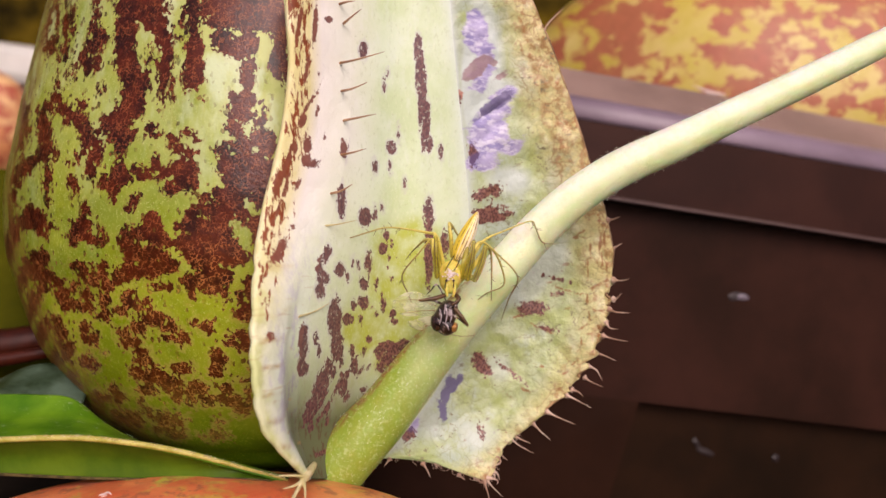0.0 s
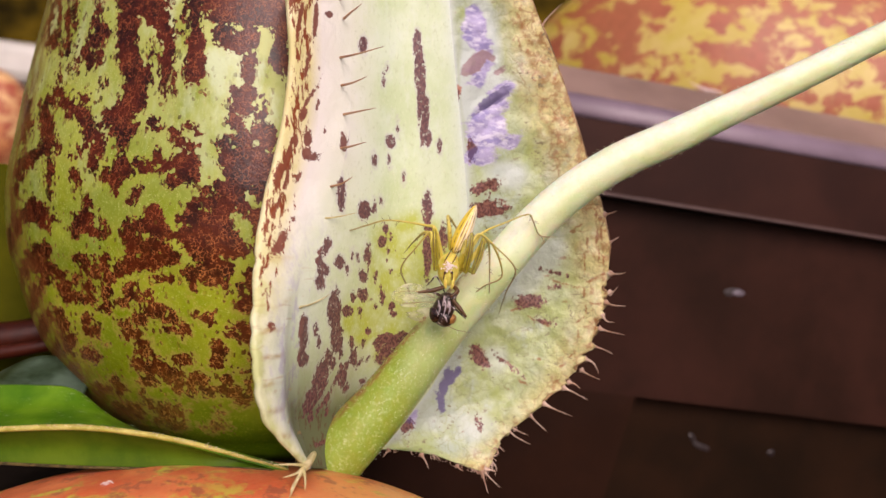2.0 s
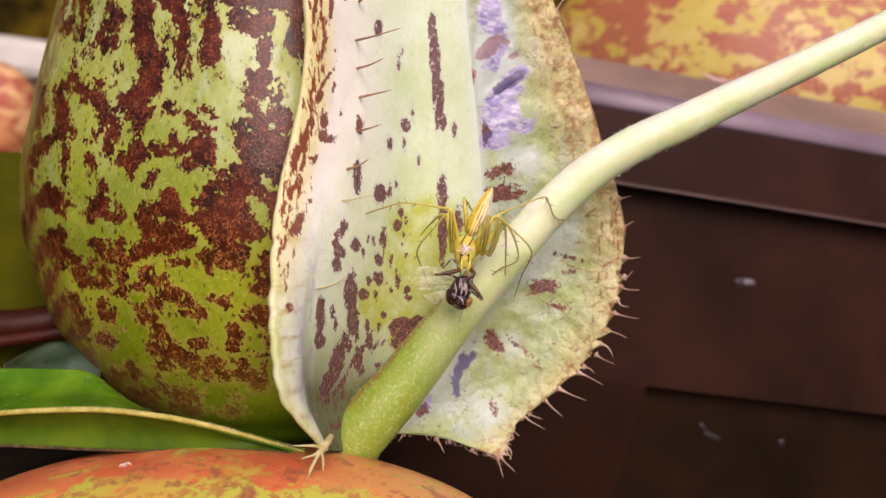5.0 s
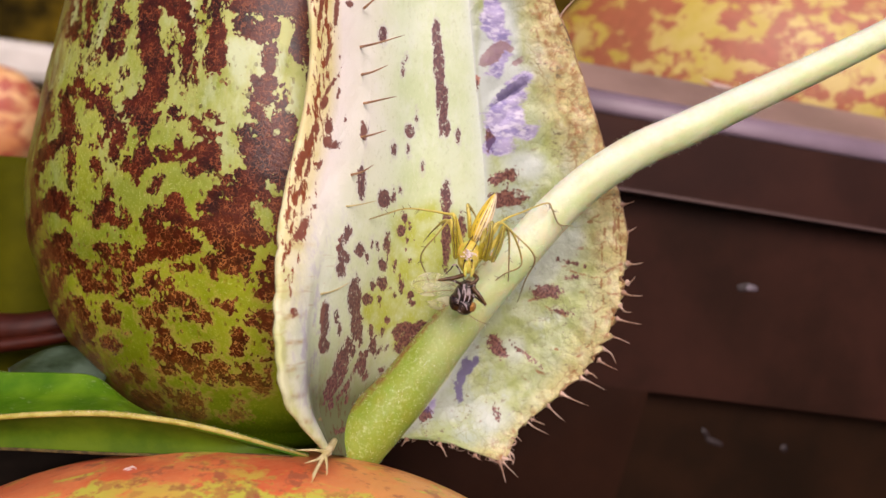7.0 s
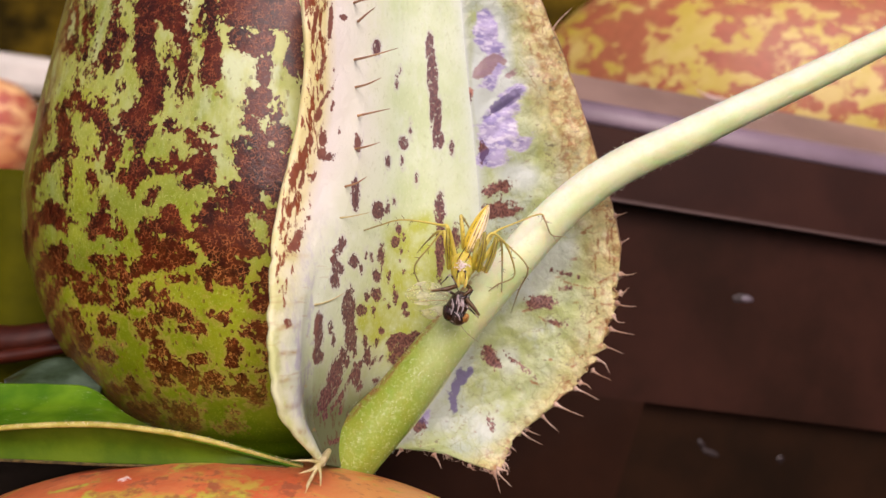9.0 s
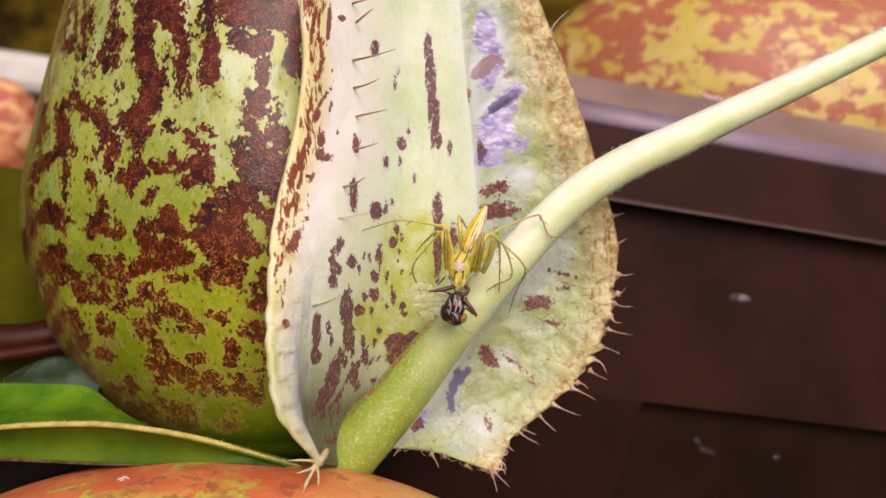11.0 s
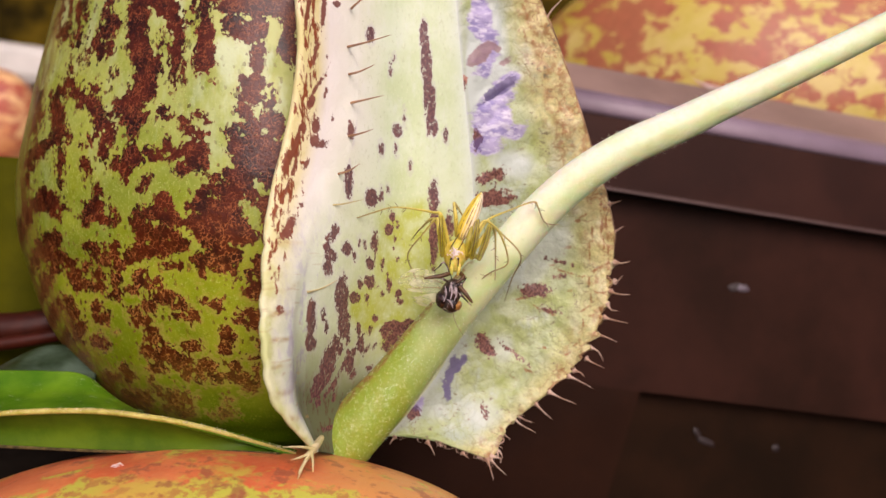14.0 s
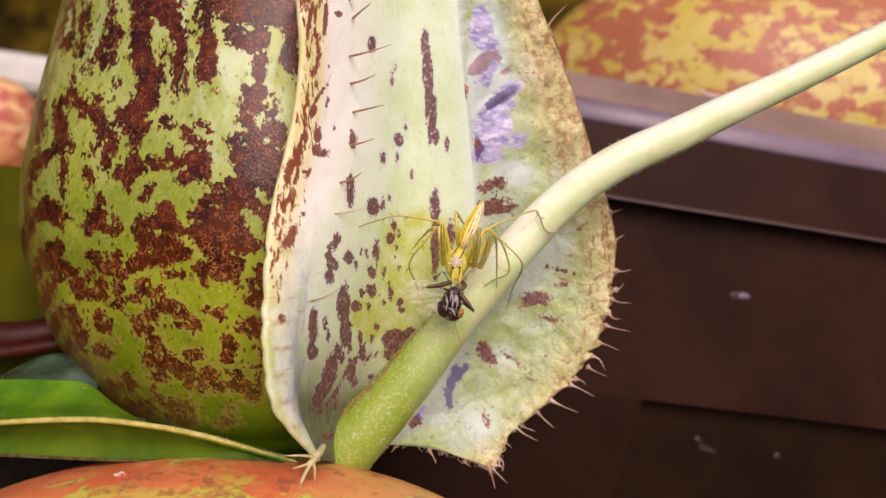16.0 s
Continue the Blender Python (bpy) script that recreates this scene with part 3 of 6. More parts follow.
# ---- ground and distance ----
def ground():
    n = 90
    a = np.linspace(-1, 1, n)
    a = np.sign(a) * np.abs(a) ** 3 * 60000
    x, y = np.meshgrid(a, a)
    p = np.stack([x.ravel(), y.ravel() + 150, np.zeros(n * n)], 1)
    near = np.hypot(p[:, 0], p[:, 1]) < 500
    p[near, 2] = 1.5 * rough_noise(p[near], 0.12)
    ob = new("ground", mesh_of("ground", p, grid_faces(n, n), SOIL))
    tagged(ob, "dark potting soil, shade of the pots and pitchers painted in", "ground", kind="structure")


def backdrop():
    t = np.linspace(-1, 1, 60)
    z = np.linspace(0, 700, 24)
    x, h = np.meshgrid(t * 900, z)
    y = 520 - 0.0003 * x ** 2
    p = np.stack([x.ravel(), y.ravel(), h.ravel()], 1)
    p[:, 1] += 20 * rough_noise(p, 0.02)
    ob = new("backdrop", mesh_of("backdrop", p, grid_faces(24, 60), FOLIAGE))
    tagged(ob, "dim olive-green foliage far behind the pots", "backdrop", kind="structure")


def bearing(turn, dip):
    """Three axes of a box turned and tipped by these degrees: along it, into it and up it."""
    c, d = math.cos(radians(dip)), math.sin(radians(dip))
    k, q = math.cos(radians(turn)), math.sin(radians(turn))
    return np.array(((c * k, c * q, -d), (-q, k, 0), (d * k, d * q, c)))


PLANTER_AXES = bearing(10.0, 8.0)
WHITE_POT_AXES = bearing(0.0, 8.0)


def extrusion(name, profile, x0, x1, material, origin, axes, cols=2):
    """A bar along the first axis: the profile is rows (ahead, up) from origin."""
    pr = np.array(profile, float)
    ring = np.array(origin) + np.outer(pr[:, 0], axes[1]) + np.outer(pr[:, 1], axes[2])
    xs = np.linspace(x0, x1, cols)
    verts = (ring[None] + xs[:, None, None] * axes[0]).reshape(-1, 3)
    faces = [tuple(f) for f in grid_faces(cols, len(pr), True)]
    faces += [tuple(range(len(pr)))[::-1], tuple(range((cols - 1) * len(pr), cols * len(pr)))]
    return mesh_of(name, verts, faces, material, smooth=False)


def planter():
    """The brown plastic planter behind the pitcher: rim with rolled lip, wall and a recessed panel."""
    pot = thing("planter", "dark brown plastic planter box with a rolled rim", "planter")
    o, ends = np.array((52.44, 163, 5.6)), (-72, 74)

    def bar(name, profile, material, label="", x0=ends[0], x1=ends[1], round_it=False):
        me = extrusion(name, profile, x0, x1, material, o, PLANTER_AXES)
        if round_it:
            me.shade_smooth()
        return part(name, me, pot, label)

    bar("rim", [(0, 0), (0, 13.6), (0.5, 15.4), (1.9, 16.5), (3.4, 16.8), (5, 16), (5, 0)], POT_RIM)
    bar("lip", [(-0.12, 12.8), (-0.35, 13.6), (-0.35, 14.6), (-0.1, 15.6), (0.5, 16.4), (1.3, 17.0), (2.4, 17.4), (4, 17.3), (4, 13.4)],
        LIP, "rolled lip, lilac-grey highlight painted on", round_it=True)
    bar("rim_edge", [(-0.12, -0.1), (-0.12, 0.35), (0.5, 0.35), (0.5, -0.1)], RIM_EDGE, "thin paler lower edge")
    bar("ledge", [(5.2, 15.2), (5.2, 17.2), (15, 25.0), (15.5, 22.0)], POT_TOP, "tan sloping ledge")
    bar("wall", [(4.5, -35.3), (4.5, 1.5), (13, 1.5), (13, -35.3)], POT)
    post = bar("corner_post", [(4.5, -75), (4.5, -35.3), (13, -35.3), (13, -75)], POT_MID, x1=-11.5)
    for v in list(post.data.vertices)[4:]:
        if v.co.z < -0.05:
            v.co.x -= 0.007
    bar("panel", [(8, -75), (8, -35.3), (13, -35.3), (13, -75)], POT_RECESS_SHADE, "dark recessed panel", x0=-20)
    for at, ahead, r, lean, skin in (((5.91, -13.79), 4.45, (1.25, 0.2, 0.62), 8, DRIP), ((4.42, -13.88), 4.45, (1.3, 0.12, 0.75), -12, FAINT),
        ((4.35, -43.56), 7.95, (1.9, 0.12, 0.55), 22, FAINT), ((2.34, -42.09), 7.95, (1.0, 0.12, 0.5), 55, FAINT),
        ((18.84, -43.40), 7.95, (0.75, 0.15, 0.65), 10, FAINT)):
        place = o + np.array((at[0], ahead, at[1])) @ PLANTER_AXES
        part("water_spot", egg("water_spot", place, r, skin, 12, 20, (0, lean, 10), 0.35, at[0]), pot, "dried whitish water spot")


ground()
backdrop()
planter()
flake = thing("flake", "wet whitish scrap lying on the planter ledge", "debris")
part("scrap", tube("scrap", [(49.48, 179.56, 32.58), (50.99, 178.76, 31.54), (52.73, 178.45, 30.82), (55.85, 179.15, 30.49)], [0.05, 0.2, 0.34, 0.15], SCAR, 8, 16, 0.6), flake)


def far_things():
    far = thing("pitcher", "blurred yellow pitcher with dusky red blotches behind the planter rim", "pitcher plant")
    part("body", egg("body", (96.0, 234, 34.8), (74, 42, 42), FAR_SKIN, 60, 96, (0, 9, 0), 0.03, 3.0), far)
    left = thing("pitcher", "blurred orange-red pitcher beside a white pot", "pitcher plant")
    part("body", egg("body", (-158.5, 300, 41.0), (23, 18, 21), FAR_ORANGE, 32, 40, (0, 20, 0), 0.1, 1.0), left)
    pot = thing("white_pot", "white plastic pot rim, out of focus", "pot")
    part("rim", extrusion("rim", [(6, -1), (1.5, 0), (0, 3), (0, 10), (1.5, 13), (6, 14.6), (12, 15), (12, -1)], -120, 34, WHITE_POT, (-159, 335, 62.0), WHITE_POT_AXES, 8), pot)
    leaf = thing("leaf", "dim olive leaf hanging behind the pitcher", "leaf")
    sheet, *_ = loft([[(-76.29, 140, 12.31), (-75.2, 138, -6.0), (-74.11, 136, -27)], [(-68.17, 136, 11.96),
        (-66.34, 134, -6.0), (-66.17, 132, -27)], [(-60.58, 140, 11.43), (-57.55, 139, -6.0), (-56.0, 137, -27)]], 12, 12)
    me = mesh_of("blade", sheet, grid_faces(12, 12), OLIVE)
    thicken(part("blade", me, leaf), 0.6)
    stem = thing("stem", "dark red stem crossing behind the pitcher", "stem")
    part("stalk", tube("stalk", [(-72.59, 126, -12.49), (-63.16, 126, -13.43), (-56.54, 127, -12.59), (-50.19, 129, -10.38)], [2.5, 2.4, 2.2, 2.0], RED_STEM, 12), stem)
    part("stalk", tube("stalk", [(-70.28, 122, -15.9), (-61.66, 123, -15.26), (-53.65, 124, -13.99), (-47.45, 126, -12.49)], [1.0, 1.0, 0.9, 0.8], RED_STEM, 10), stem)
    low = thing("leaf", "shiny silvery green leaf lying behind the pitcher", "leaf")
    tip = (-56.0, 111, -16.9)
    sheet, *_ = loft([[tip, (-53.5, 114, -15.2), (-51, 115, -14.5), (-48.3, 116, -14.8), (-44.5, 117, -16.2)], [tip, (-53.4, 111, -16.2), (-50.8, 112, -16.0),
        (-48, 112, -16.3), (-44.2, 113, -17.4)], [tip, (-53.4, 107, -17.2), (-50.6, 108, -17.8), (-47.6, 109, -18.3), (-43.8, 110, -18.9)]], 24, 12)
    # Added pale blue rod stands for the sheen along the blade.
    part("blade_sheen", tube("blade_sheen", [(-55.6, 110.5, -16.95), (-53.4, 106.9, -17.2), (-50.6, 107.9, -17.8), (-47.6, 108.9, -18.3), (-44.0, 109.9, -18.8)], [0.1, 0.25, 0.4, 0.45, 0.3], SHEEN_EDGE, 8, 24, 0.5), low, "pale blue rod painting the blade's sheen")
    me = mesh_of("blade", sheet, grid_faces(24, 12), SILVER)
    thicken(part("blade", me, low), 0.5)


far_things()


# ---- the leaf and the orange pitcher in front ----
def near_leaf():
    leaf = thing("leaf", "folded glossy green leaf with a pale hairy edge", "leaf")
    top = [(-57.09, 97, -15.06), (-50.09, 97.5, -15.56), (-44.24, 98, -15.7), (-39.96, 98, -16.19), (-36.11, 97.5, -18.91),
        (-31.36, 96, -21.49), (-25.57, 94.5, -22.8), (-19.37, 93, -23.25)]
    rim = [(-52.97, 90, -19.92), (-46.24, 90, -19.13), (-40.63, 90, -18.8), (-35.58, 90, -18.8), (-29.96, 90, -19.42),
        (-25.48, 90, -20.26), (-21.67, 90.5, -21.39), (-15.72, 92, -23.46)]
    low = [(-54.15, 92, -22.77), (-47.27, 92, -22.77), (-41.53, 92, -23), (-36.37, 92, -23.23), (-30.63, 92, -23.35),
        (-26.04, 92, -23.35), (-21.91, 91.5, -23.1), (-17.25, 91, -23.21)]
    mid = [tuple((0.5 * a + 0.5 * b) + c for a, b, c in zip(p, q, (0, 1.2, -0.4))) for p, q in zip(top, rim)]
    sheet, *_ = loft([top, mid, rim], 60, 24)
    thicken(part("blade", mesh_of("blade", sheet, grid_faces(60, 24), LEAF), leaf), 0.35)
    rng = np.random.default_rng(8)
    scales = []
    for i in rng.integers(0, len(sheet), 90):
        way = np.array((rng.normal(0.5, 0.4), 0, rng.normal(-0.6, 0.35))) * rng.uniform(0.5, 1.3)
        root = sheet[i] + np.array((0, -0.06, 0.1))
        scales.append(tube("hair", [root, root + way * 0.5 + (0, -0.05, 0.0), root + way], [0.010, 0.022, 0.008], LEAF_HAIR, 3, 5))
    tagged(part("flat_hairs", merged("flat_hairs", scales, LEAF_HAIR), leaf, "scattered whitish hairs"), kind="stuff")
    sheet, *_ = loft([rim, [tuple(np.add(np.add(p, q) / 2, (0, 0.8, 0))) for p, q in zip(rim, low)], low], 60, 12)
    thicken(part("underside", mesh_of("underside", sheet, grid_faces(60, 12), LEAF_UNDER), leaf, "dull dark green underside"), 0.35)
    part("edge", tube("edge", rim, [0.27, 0.29, 0.30, 0.30, 0.29, 0.27, 0.22, 0.1], LEAF_EDGE, 10, 60), leaf, "pale yellow hairy edge")
    part("lower_edge", tube("lower_edge", [tuple(np.add(p, (0, -0.1, 0))) for p in low], [0.16, 0.17, 0.16, 0.16, 0.15, 0.14, 0.12, 0.08], FUZZ, 8, 60), leaf, "brown fuzzy lower edge")
    rng = np.random.default_rng(5)
    line = curve_at(rim, rng.random(320))
    hairs = []
    for p in line:
        a = rng.uniform(-0.3, np.pi + 0.3)
        way = np.array((rng.normal(0, 0.5), -0.6 * rng.random(), math.sin(a))) * rng.uniform(0.18, 0.45)
        root = p + np.array((0, -0.22, 0.12))
        hairs.append(tube("hair", [root, root + way * 0.9 + (0.1, 0, 0)], [0.028, 0.010], HAIR, 3, 3))
    tagged(part("hairs", merged("hairs", hairs, HAIR), leaf, "short pale hairs"), kind="stuff")


def near_pitcher():
    pit = thing("pitcher", "orange-red pitcher with green mottling under the spotted pitcher", "pitcher plant")
    c = np.array((-25.0, 91.5, -35.75))
    u, v = np.linspace(0, np.pi, 50), np.linspace(0, 2 * np.pi, 80, endpoint=False)
    p = np.stack([np.outer(np.sin(u), np.cos(v)) * 32.0, np.outer(np.sin(u), np.sin(v)) * 20, np.outer(np.cos(u), np.ones(80))], -1).reshape(-1, 3)
    p[:, 2] *= np.where(p[:, 2] > 0, 12.7, 42)
    p *= (1 + 0.012 * rough_noise(p, 0.12))[:, None]
    me = mesh_of("body", p + c, grid_faces(50, 80, True), ORANGE)
    zone = np.zeros((len(p), 3))
    drop = 12.7 * np.sqrt(np.clip(1 - (p[:, 0] / 32.0) ** 2, 0, 1)) - p[:, 2]
    zone[:, 0] = np.clip((drop - 0.5) / 1.6, 0, 1)
    zone[:, 1] = np.clip((p[:, 0] - 8) / 12, 0, 1)
    store(me, zone=zone)
    part("body", me, pit)
    bits = [tube("bit", pts, [0.04, 0.12, 0.04], SCAR, 6, 8, 0.5) for pts in ([(-33.16, 87.2, -23.6), (-32.77, 87.3, -23.46),
        (-32.29, 87.2, -23.54)], [(-32.73, 87.5, -23.46), (-32.35, 87.5, -23.35), (-31.9, 87.3, -23.51)], [(-32.87, 87, -23.7),
        (-32.58, 87.1, -23.62), (-32.33, 87, -23.76)])]
    part("scar", merged("scar", bits, SCAR), pit, "small whitish scar").location.z = -0.17 * MM


near_leaf()
near_pitcher()


# ---- the spotted pitcher ----
PROFILE = [(-28.7, 0.02), (-27.2, 0.33), (-23.7, 0.572), (-18.8, 0.74), (-13.9, 0.85), (-8.3, 0.933), (-4.1, 0.969), (-0.6, 0.999), (2.9, 1.011),
           (6.4, 1.013), (9.9, 1.002), (16.9, 0.961), (23.9, 0.914), (30.9, 0.864), (35.1, 0.83), (44.9, 0.70), (52, 0.62)]
LIMB_EDGE = [(-28, -27), (-20, -36), (-12, -43), (-4, -47.5), (6, -49), (16, -48), (26, -46), (36, -44), (52, -38)]
SPOTS_EDGE_TOP = [(-42.53, 25.11, 0.24, 1.83, -10), (-41.73, 24.5, 0.24, 3.06), (-40.82, 23.89, 0.31, 3.06), (-41, 21.45, 0.43, 0.86),
    (-39.96, 25.23, 0.24, 1.96), (-39.96, 23.77, 0.37, 0.61), (-42.65, 21.69, 0.61, 0.86), (-43.32, 22.79, 0.18, 0.43),
    (-42.1, 22.06, 0.37, 0.73), (-37.46, 25.85, 0.37, 1.47), (-37.64, 23.77, 0.61, 1.1), (-37.21, 22.97, 0.86, 1.1), (-37.82, 21.94, 1.1, 0.86),
    (-38.74, 20.53, 0.55, 1.1), (-38.25, 19.74, 0.61, 0.86), (-37.39, 20.22, 0.55, 0.86), (-40.2, 19, 0.31, 0.86), (-39.65, 19.74, 0.18, 0.37)]
SPOTS_EDGE_UPPER = [(-41.67, 17.48, 0.18, 0.73), (-41.79, 16.25, 0.73, 0.73), (-42.71, 15.34, 0.73, 0.61), (-41.18, 15.34, 0.73, 0.49),
    (-40.27, 14.73, 1.1, 0.55), (-39.04, 15.64, 0.73, 0.49), (-39.35, 14.11, 0.86, 0.73), (-38.74, 13.01, 0.86, 0.73),
    (-40.69, 13.99, 0.43, 0.49), (-43.32, 13.81, 0.73, 1.34), (-43.02, 12.28, 0.73, 1.34), (-43.5, 14.73, 0.49, 0.73),
    (-43.02, 10.75, 0.86, 0.98), (-42.1, 10.45, 0.49, 0.73), (-44.24, 9.53, 1.1, 0.73, 30), (-45.15, 8.62, 1.1, 0.86, 20),
    (-43.32, 9.84, 0.86, 0.73), (-46.07, 7.39, 0.61, 0.86), (-46.38, 5.87, 0.31, 1.1)]
SPOTS_EDGE_MIDDLE = [(-42.71, 8, 0.37, 1.53), (-42.83, 6.17, 0.31, 1.1), (-45.15, 13.81, 0.49, 1.96), (-45.58, 11.36, 0.31, 1.22),
    (-38.43, 11.67, 0.73, 1.1), (-37.52, 11.36, 0.86, 0.73), (-37.52, 10.14, 0.92, 1.22), (-37.94, 8.62, 0.55, 0.86), (-37.52, 12.89, 0.61, 0.24),
    (-37.21, 16.86, 0.18, 0.37), (-36.72, 17.17, 0.18, 0.49), (-40.45, 9.35, 0.31, 0.31), (-39.35, 9.84, 0.24, 0.49), (-38.74, 10.45, 0.18, 0.49),
    (-40.08, 7.27, 0.49, 0.73), (-39.84, 6.48, 0.31, 0.61), (-36.29, 13.2, 0.86, 0.86)]
SPOTS_LONG_STRIPE = [(-32.63, 26.21, 2.81, 1.59), (-34.16, 23.89, 1.22, 1.83), (-34.34, 22.06, 1.22, 1.83), (-34.16, 20.22, 1.22, 1.83),
    (-33.54, 18.39, 1.34, 1.71), (-33.54, 16.56, 1.34, 1.53), (-33.97, 15.03, 1.47, 1.22), (-35.38, 13.81, 1.71, 0.98),
    (-34.77, 12.28, 1.71, 0.86), (-34.77, 10.94, 0.61, 0.98), (-34.77, 9.84, 0.37, 0.61), (-31.1, 24.5, 1.34, 1.34), (-30.18, 22.67, 0.86, 1.47),
    (-29.57, 21.45, 0.49, 1.71), (-30.06, 19.61, 0.73, 1.59), (-30.31, 17.78, 0.61, 1.47), (-30.49, 16.25, 0.31, 0.73),
    (-31.9, 19.92, 0.24, 1.22), (-32.14, 18.39, 0.31, 1.1)]
SPOTS_TOP = [(-31.53, 20.84, 0.31, 0.61), (-29.27, 20.84, 0.18, 2.44), (-28.05, 24.81, 0.37, 0.86), (-28.47, 22.79, 0.37, 0.37),
    (-27.01, 26.03, 0.86, 1.71), (-26.82, 23.89, 0.61, 1.71), (-26.82, 21.75, 1.1, 1.47), (-26.82, 19.92, 1.1, 1.47), (-27.01, 18.39, 0.98, 1.1),
    (-27.74, 18.39, 0.49, 1.22), (-26.03, 18.7, 0.24, 1.1), (-25.6, 26.03, 0.73, 1.22), (-21.63, 26.33, 4.28, 1.59), (-23.46, 24.81, 2.2, 1.1),
    (-20.41, 24.5, 3.06, 1.1), (-17.96, 25.11, 1.1, 2.44), (-23.77, 22.67, 1.22, 1.34), (-22.24, 21.75, 1.59, 1.22), (-21.02, 22.36, 1.1, 1.34)]
SPOTS_TOP_INNER = [(-17.48, 22.67, 0.86, 2.44), (-17.66, 20.22, 0.98, 1.83), (-16.86, 18.7, 0.61, 1.34), (-16.86, 16.86, 0.31, 0.98),
    (-21.02, 19.61, 0.86, 0.98), (-21.02, 18.09, 0.86, 1.22), (-21.14, 16.25, 0.98, 0.86), (-21.94, 15.34, 1.34, 0.86),
    (-22.55, 16.56, 0.61, 0.49, -30), (-21.63, 14.42, 1.34, 0.86), (-22.55, 13.2, 0.86, 0.86), (-21.94, 12.28, 0.61, 0.73),
    (-19.92, 13.81, 0.73, 0.55), (-19.31, 14.42, 0.24, 0.86), (-31.71, 13.01, 0.73, 0.49), (-31.1, 12.28, 0.49, 0.43),
    (-29.27, 11.98, 0.61, 0.49), (-29.57, 11.36, 0.24, 0.61)]
SPOTS_MIDDLE = [(-27.43, 12.59, 0.61, 0.37), (-26.82, 11.79, 0.43, 0.31), (-28.35, 10.94, 0.61, 0.49), (-27.43, 10.33, 0.86, 0.49),
    (-31.1, 9.23, 0.55, 0.98), (-31.71, 8.62, 0.98, 0.37), (-33.24, 8.62, 1.34, 0.49), (-34.77, 8.62, 0.73, 0.86, -10),
    (-35.07, 7.52, 1.34, 0.73), (-35.99, 6.78, 1.22, 0.73), (-35.68, 5.56, 0.37, 0.49), (-32.32, 7.88, 0.73, 0.37), (-36.6, 7.09, 0.61, 0.86),
    (-30.49, 8, 0.49, 0.86), (-28.35, 8.62, 1.47, 0.98), (-27.43, 8.62, 0.86, 1.22), (-28.05, 7.09, 1.34, 0.98), (-29.57, 6.48, 0.86, 0.86),
    (-26.82, 7.09, 0.37, 1.22)]
SPOTS_GREAT_BLOT = [(-33.54, 5.25, 0.49, 0.49), (-33.97, 4.22, 0.49, 0.49), (-32.93, 5.56, 0.24, 0.49), (-23.77, 10.75, 0.86, 0.61),
    (-21.63, 11.06, 1.59, 0.86), (-19.8, 11.98, 0.98, 1.22), (-18.7, 11.36, 0.73, 1.59), (-21.02, 9.23, 2.81, 1.34), (-23.77, 8.92, 0.86, 1.22),
    (-21.63, 7.39, 2.44, 1.47), (-19.19, 8, 0.98, 1.83), (-22.85, 5.87, 2.2, 0.98), (-25.6, 5.56, 0.86, 0.49), (-19.8, 5.87, 0.73, 1.83),
    (-21.63, 3.73, 0.61, 1.1), (-25.3, 4.34, 1.47, 0.73), (-23.46, 4.03, 1.22, 1.1), (-26.82, 4.03, 0.86, 0.61), (-27.43, 3.42, 0.61, 0.73)]
SPOTS_GREAT_BLOT_LOW = [(-26.82, 2.51, 1.96, 1.1), (-24.38, 1.89, 1.34, 1.71), (-26.82, 0.67, 2.2, 1.22), (-23.46, -0.24, 1.47, 1.71),
    (-25.91, -0.86, 2.08, 1.47), (-20.41, 2.81, 0.86, 0.86), (-19.67, 1.28, 0.86, 1.22), (-19.19, 3.42, 0.49, 1.34), (-20.1, -0.24, 0.61, 1.47),
    (-21.94, -0.86, 0.98, 0.86), (-24.81, -2.99, 2.2, 1.22), (-26.82, -3.6, 1.59, 0.86), (-24.38, -4.52, 1.22, 0.49), (-27.13, -4.83, 0.49, 0.73),
    (-31.41, 2.81, 1.1, 1.1), (-32.32, 1.59, 1.34, 0.98), (-30.49, 0.98, 0.98, 1.22), (-34.16, 0.98, 0.86, 1.47), (-33.54, -0.55, 1.22, 1.1)]
SPOTS_CENTRE = [(-31.41, -0.55, 1.34, 0.98), (-31.71, -2.08, 1.59, 1.1), (-29.57, -1.77, 0.98, 0.86), (-33.54, -2.38, 1.22, 1.1),
    (-34.77, -2.99, 0.86, 0.86), (-30.18, -0.86, 0.86, 0.86), (-38.74, 3.85, 0.49, 0.98), (-38.86, 2.63, 1.22, 0.86), (-39.35, 1.59, 1.22, 0.86),
    (-38.13, 0.98, 0.73, 0.61), (-36.78, 1.41, 0.49, 0.86), (-39.96, 0.67, 0.49, 0.49), (-44.54, 3.85, 0.98, 0.86), (-45.15, 2.81, 1.1, 0.86),
    (-43.63, 2.81, 0.73, 1.34), (-46.38, 1.89, 0.61, 1.47), (-46.99, 0.06, 0.49, 1.83), (-43.02, 1.89, 0.37, 0.86), (-42.4, 2.63, 0.49, 0.37)]
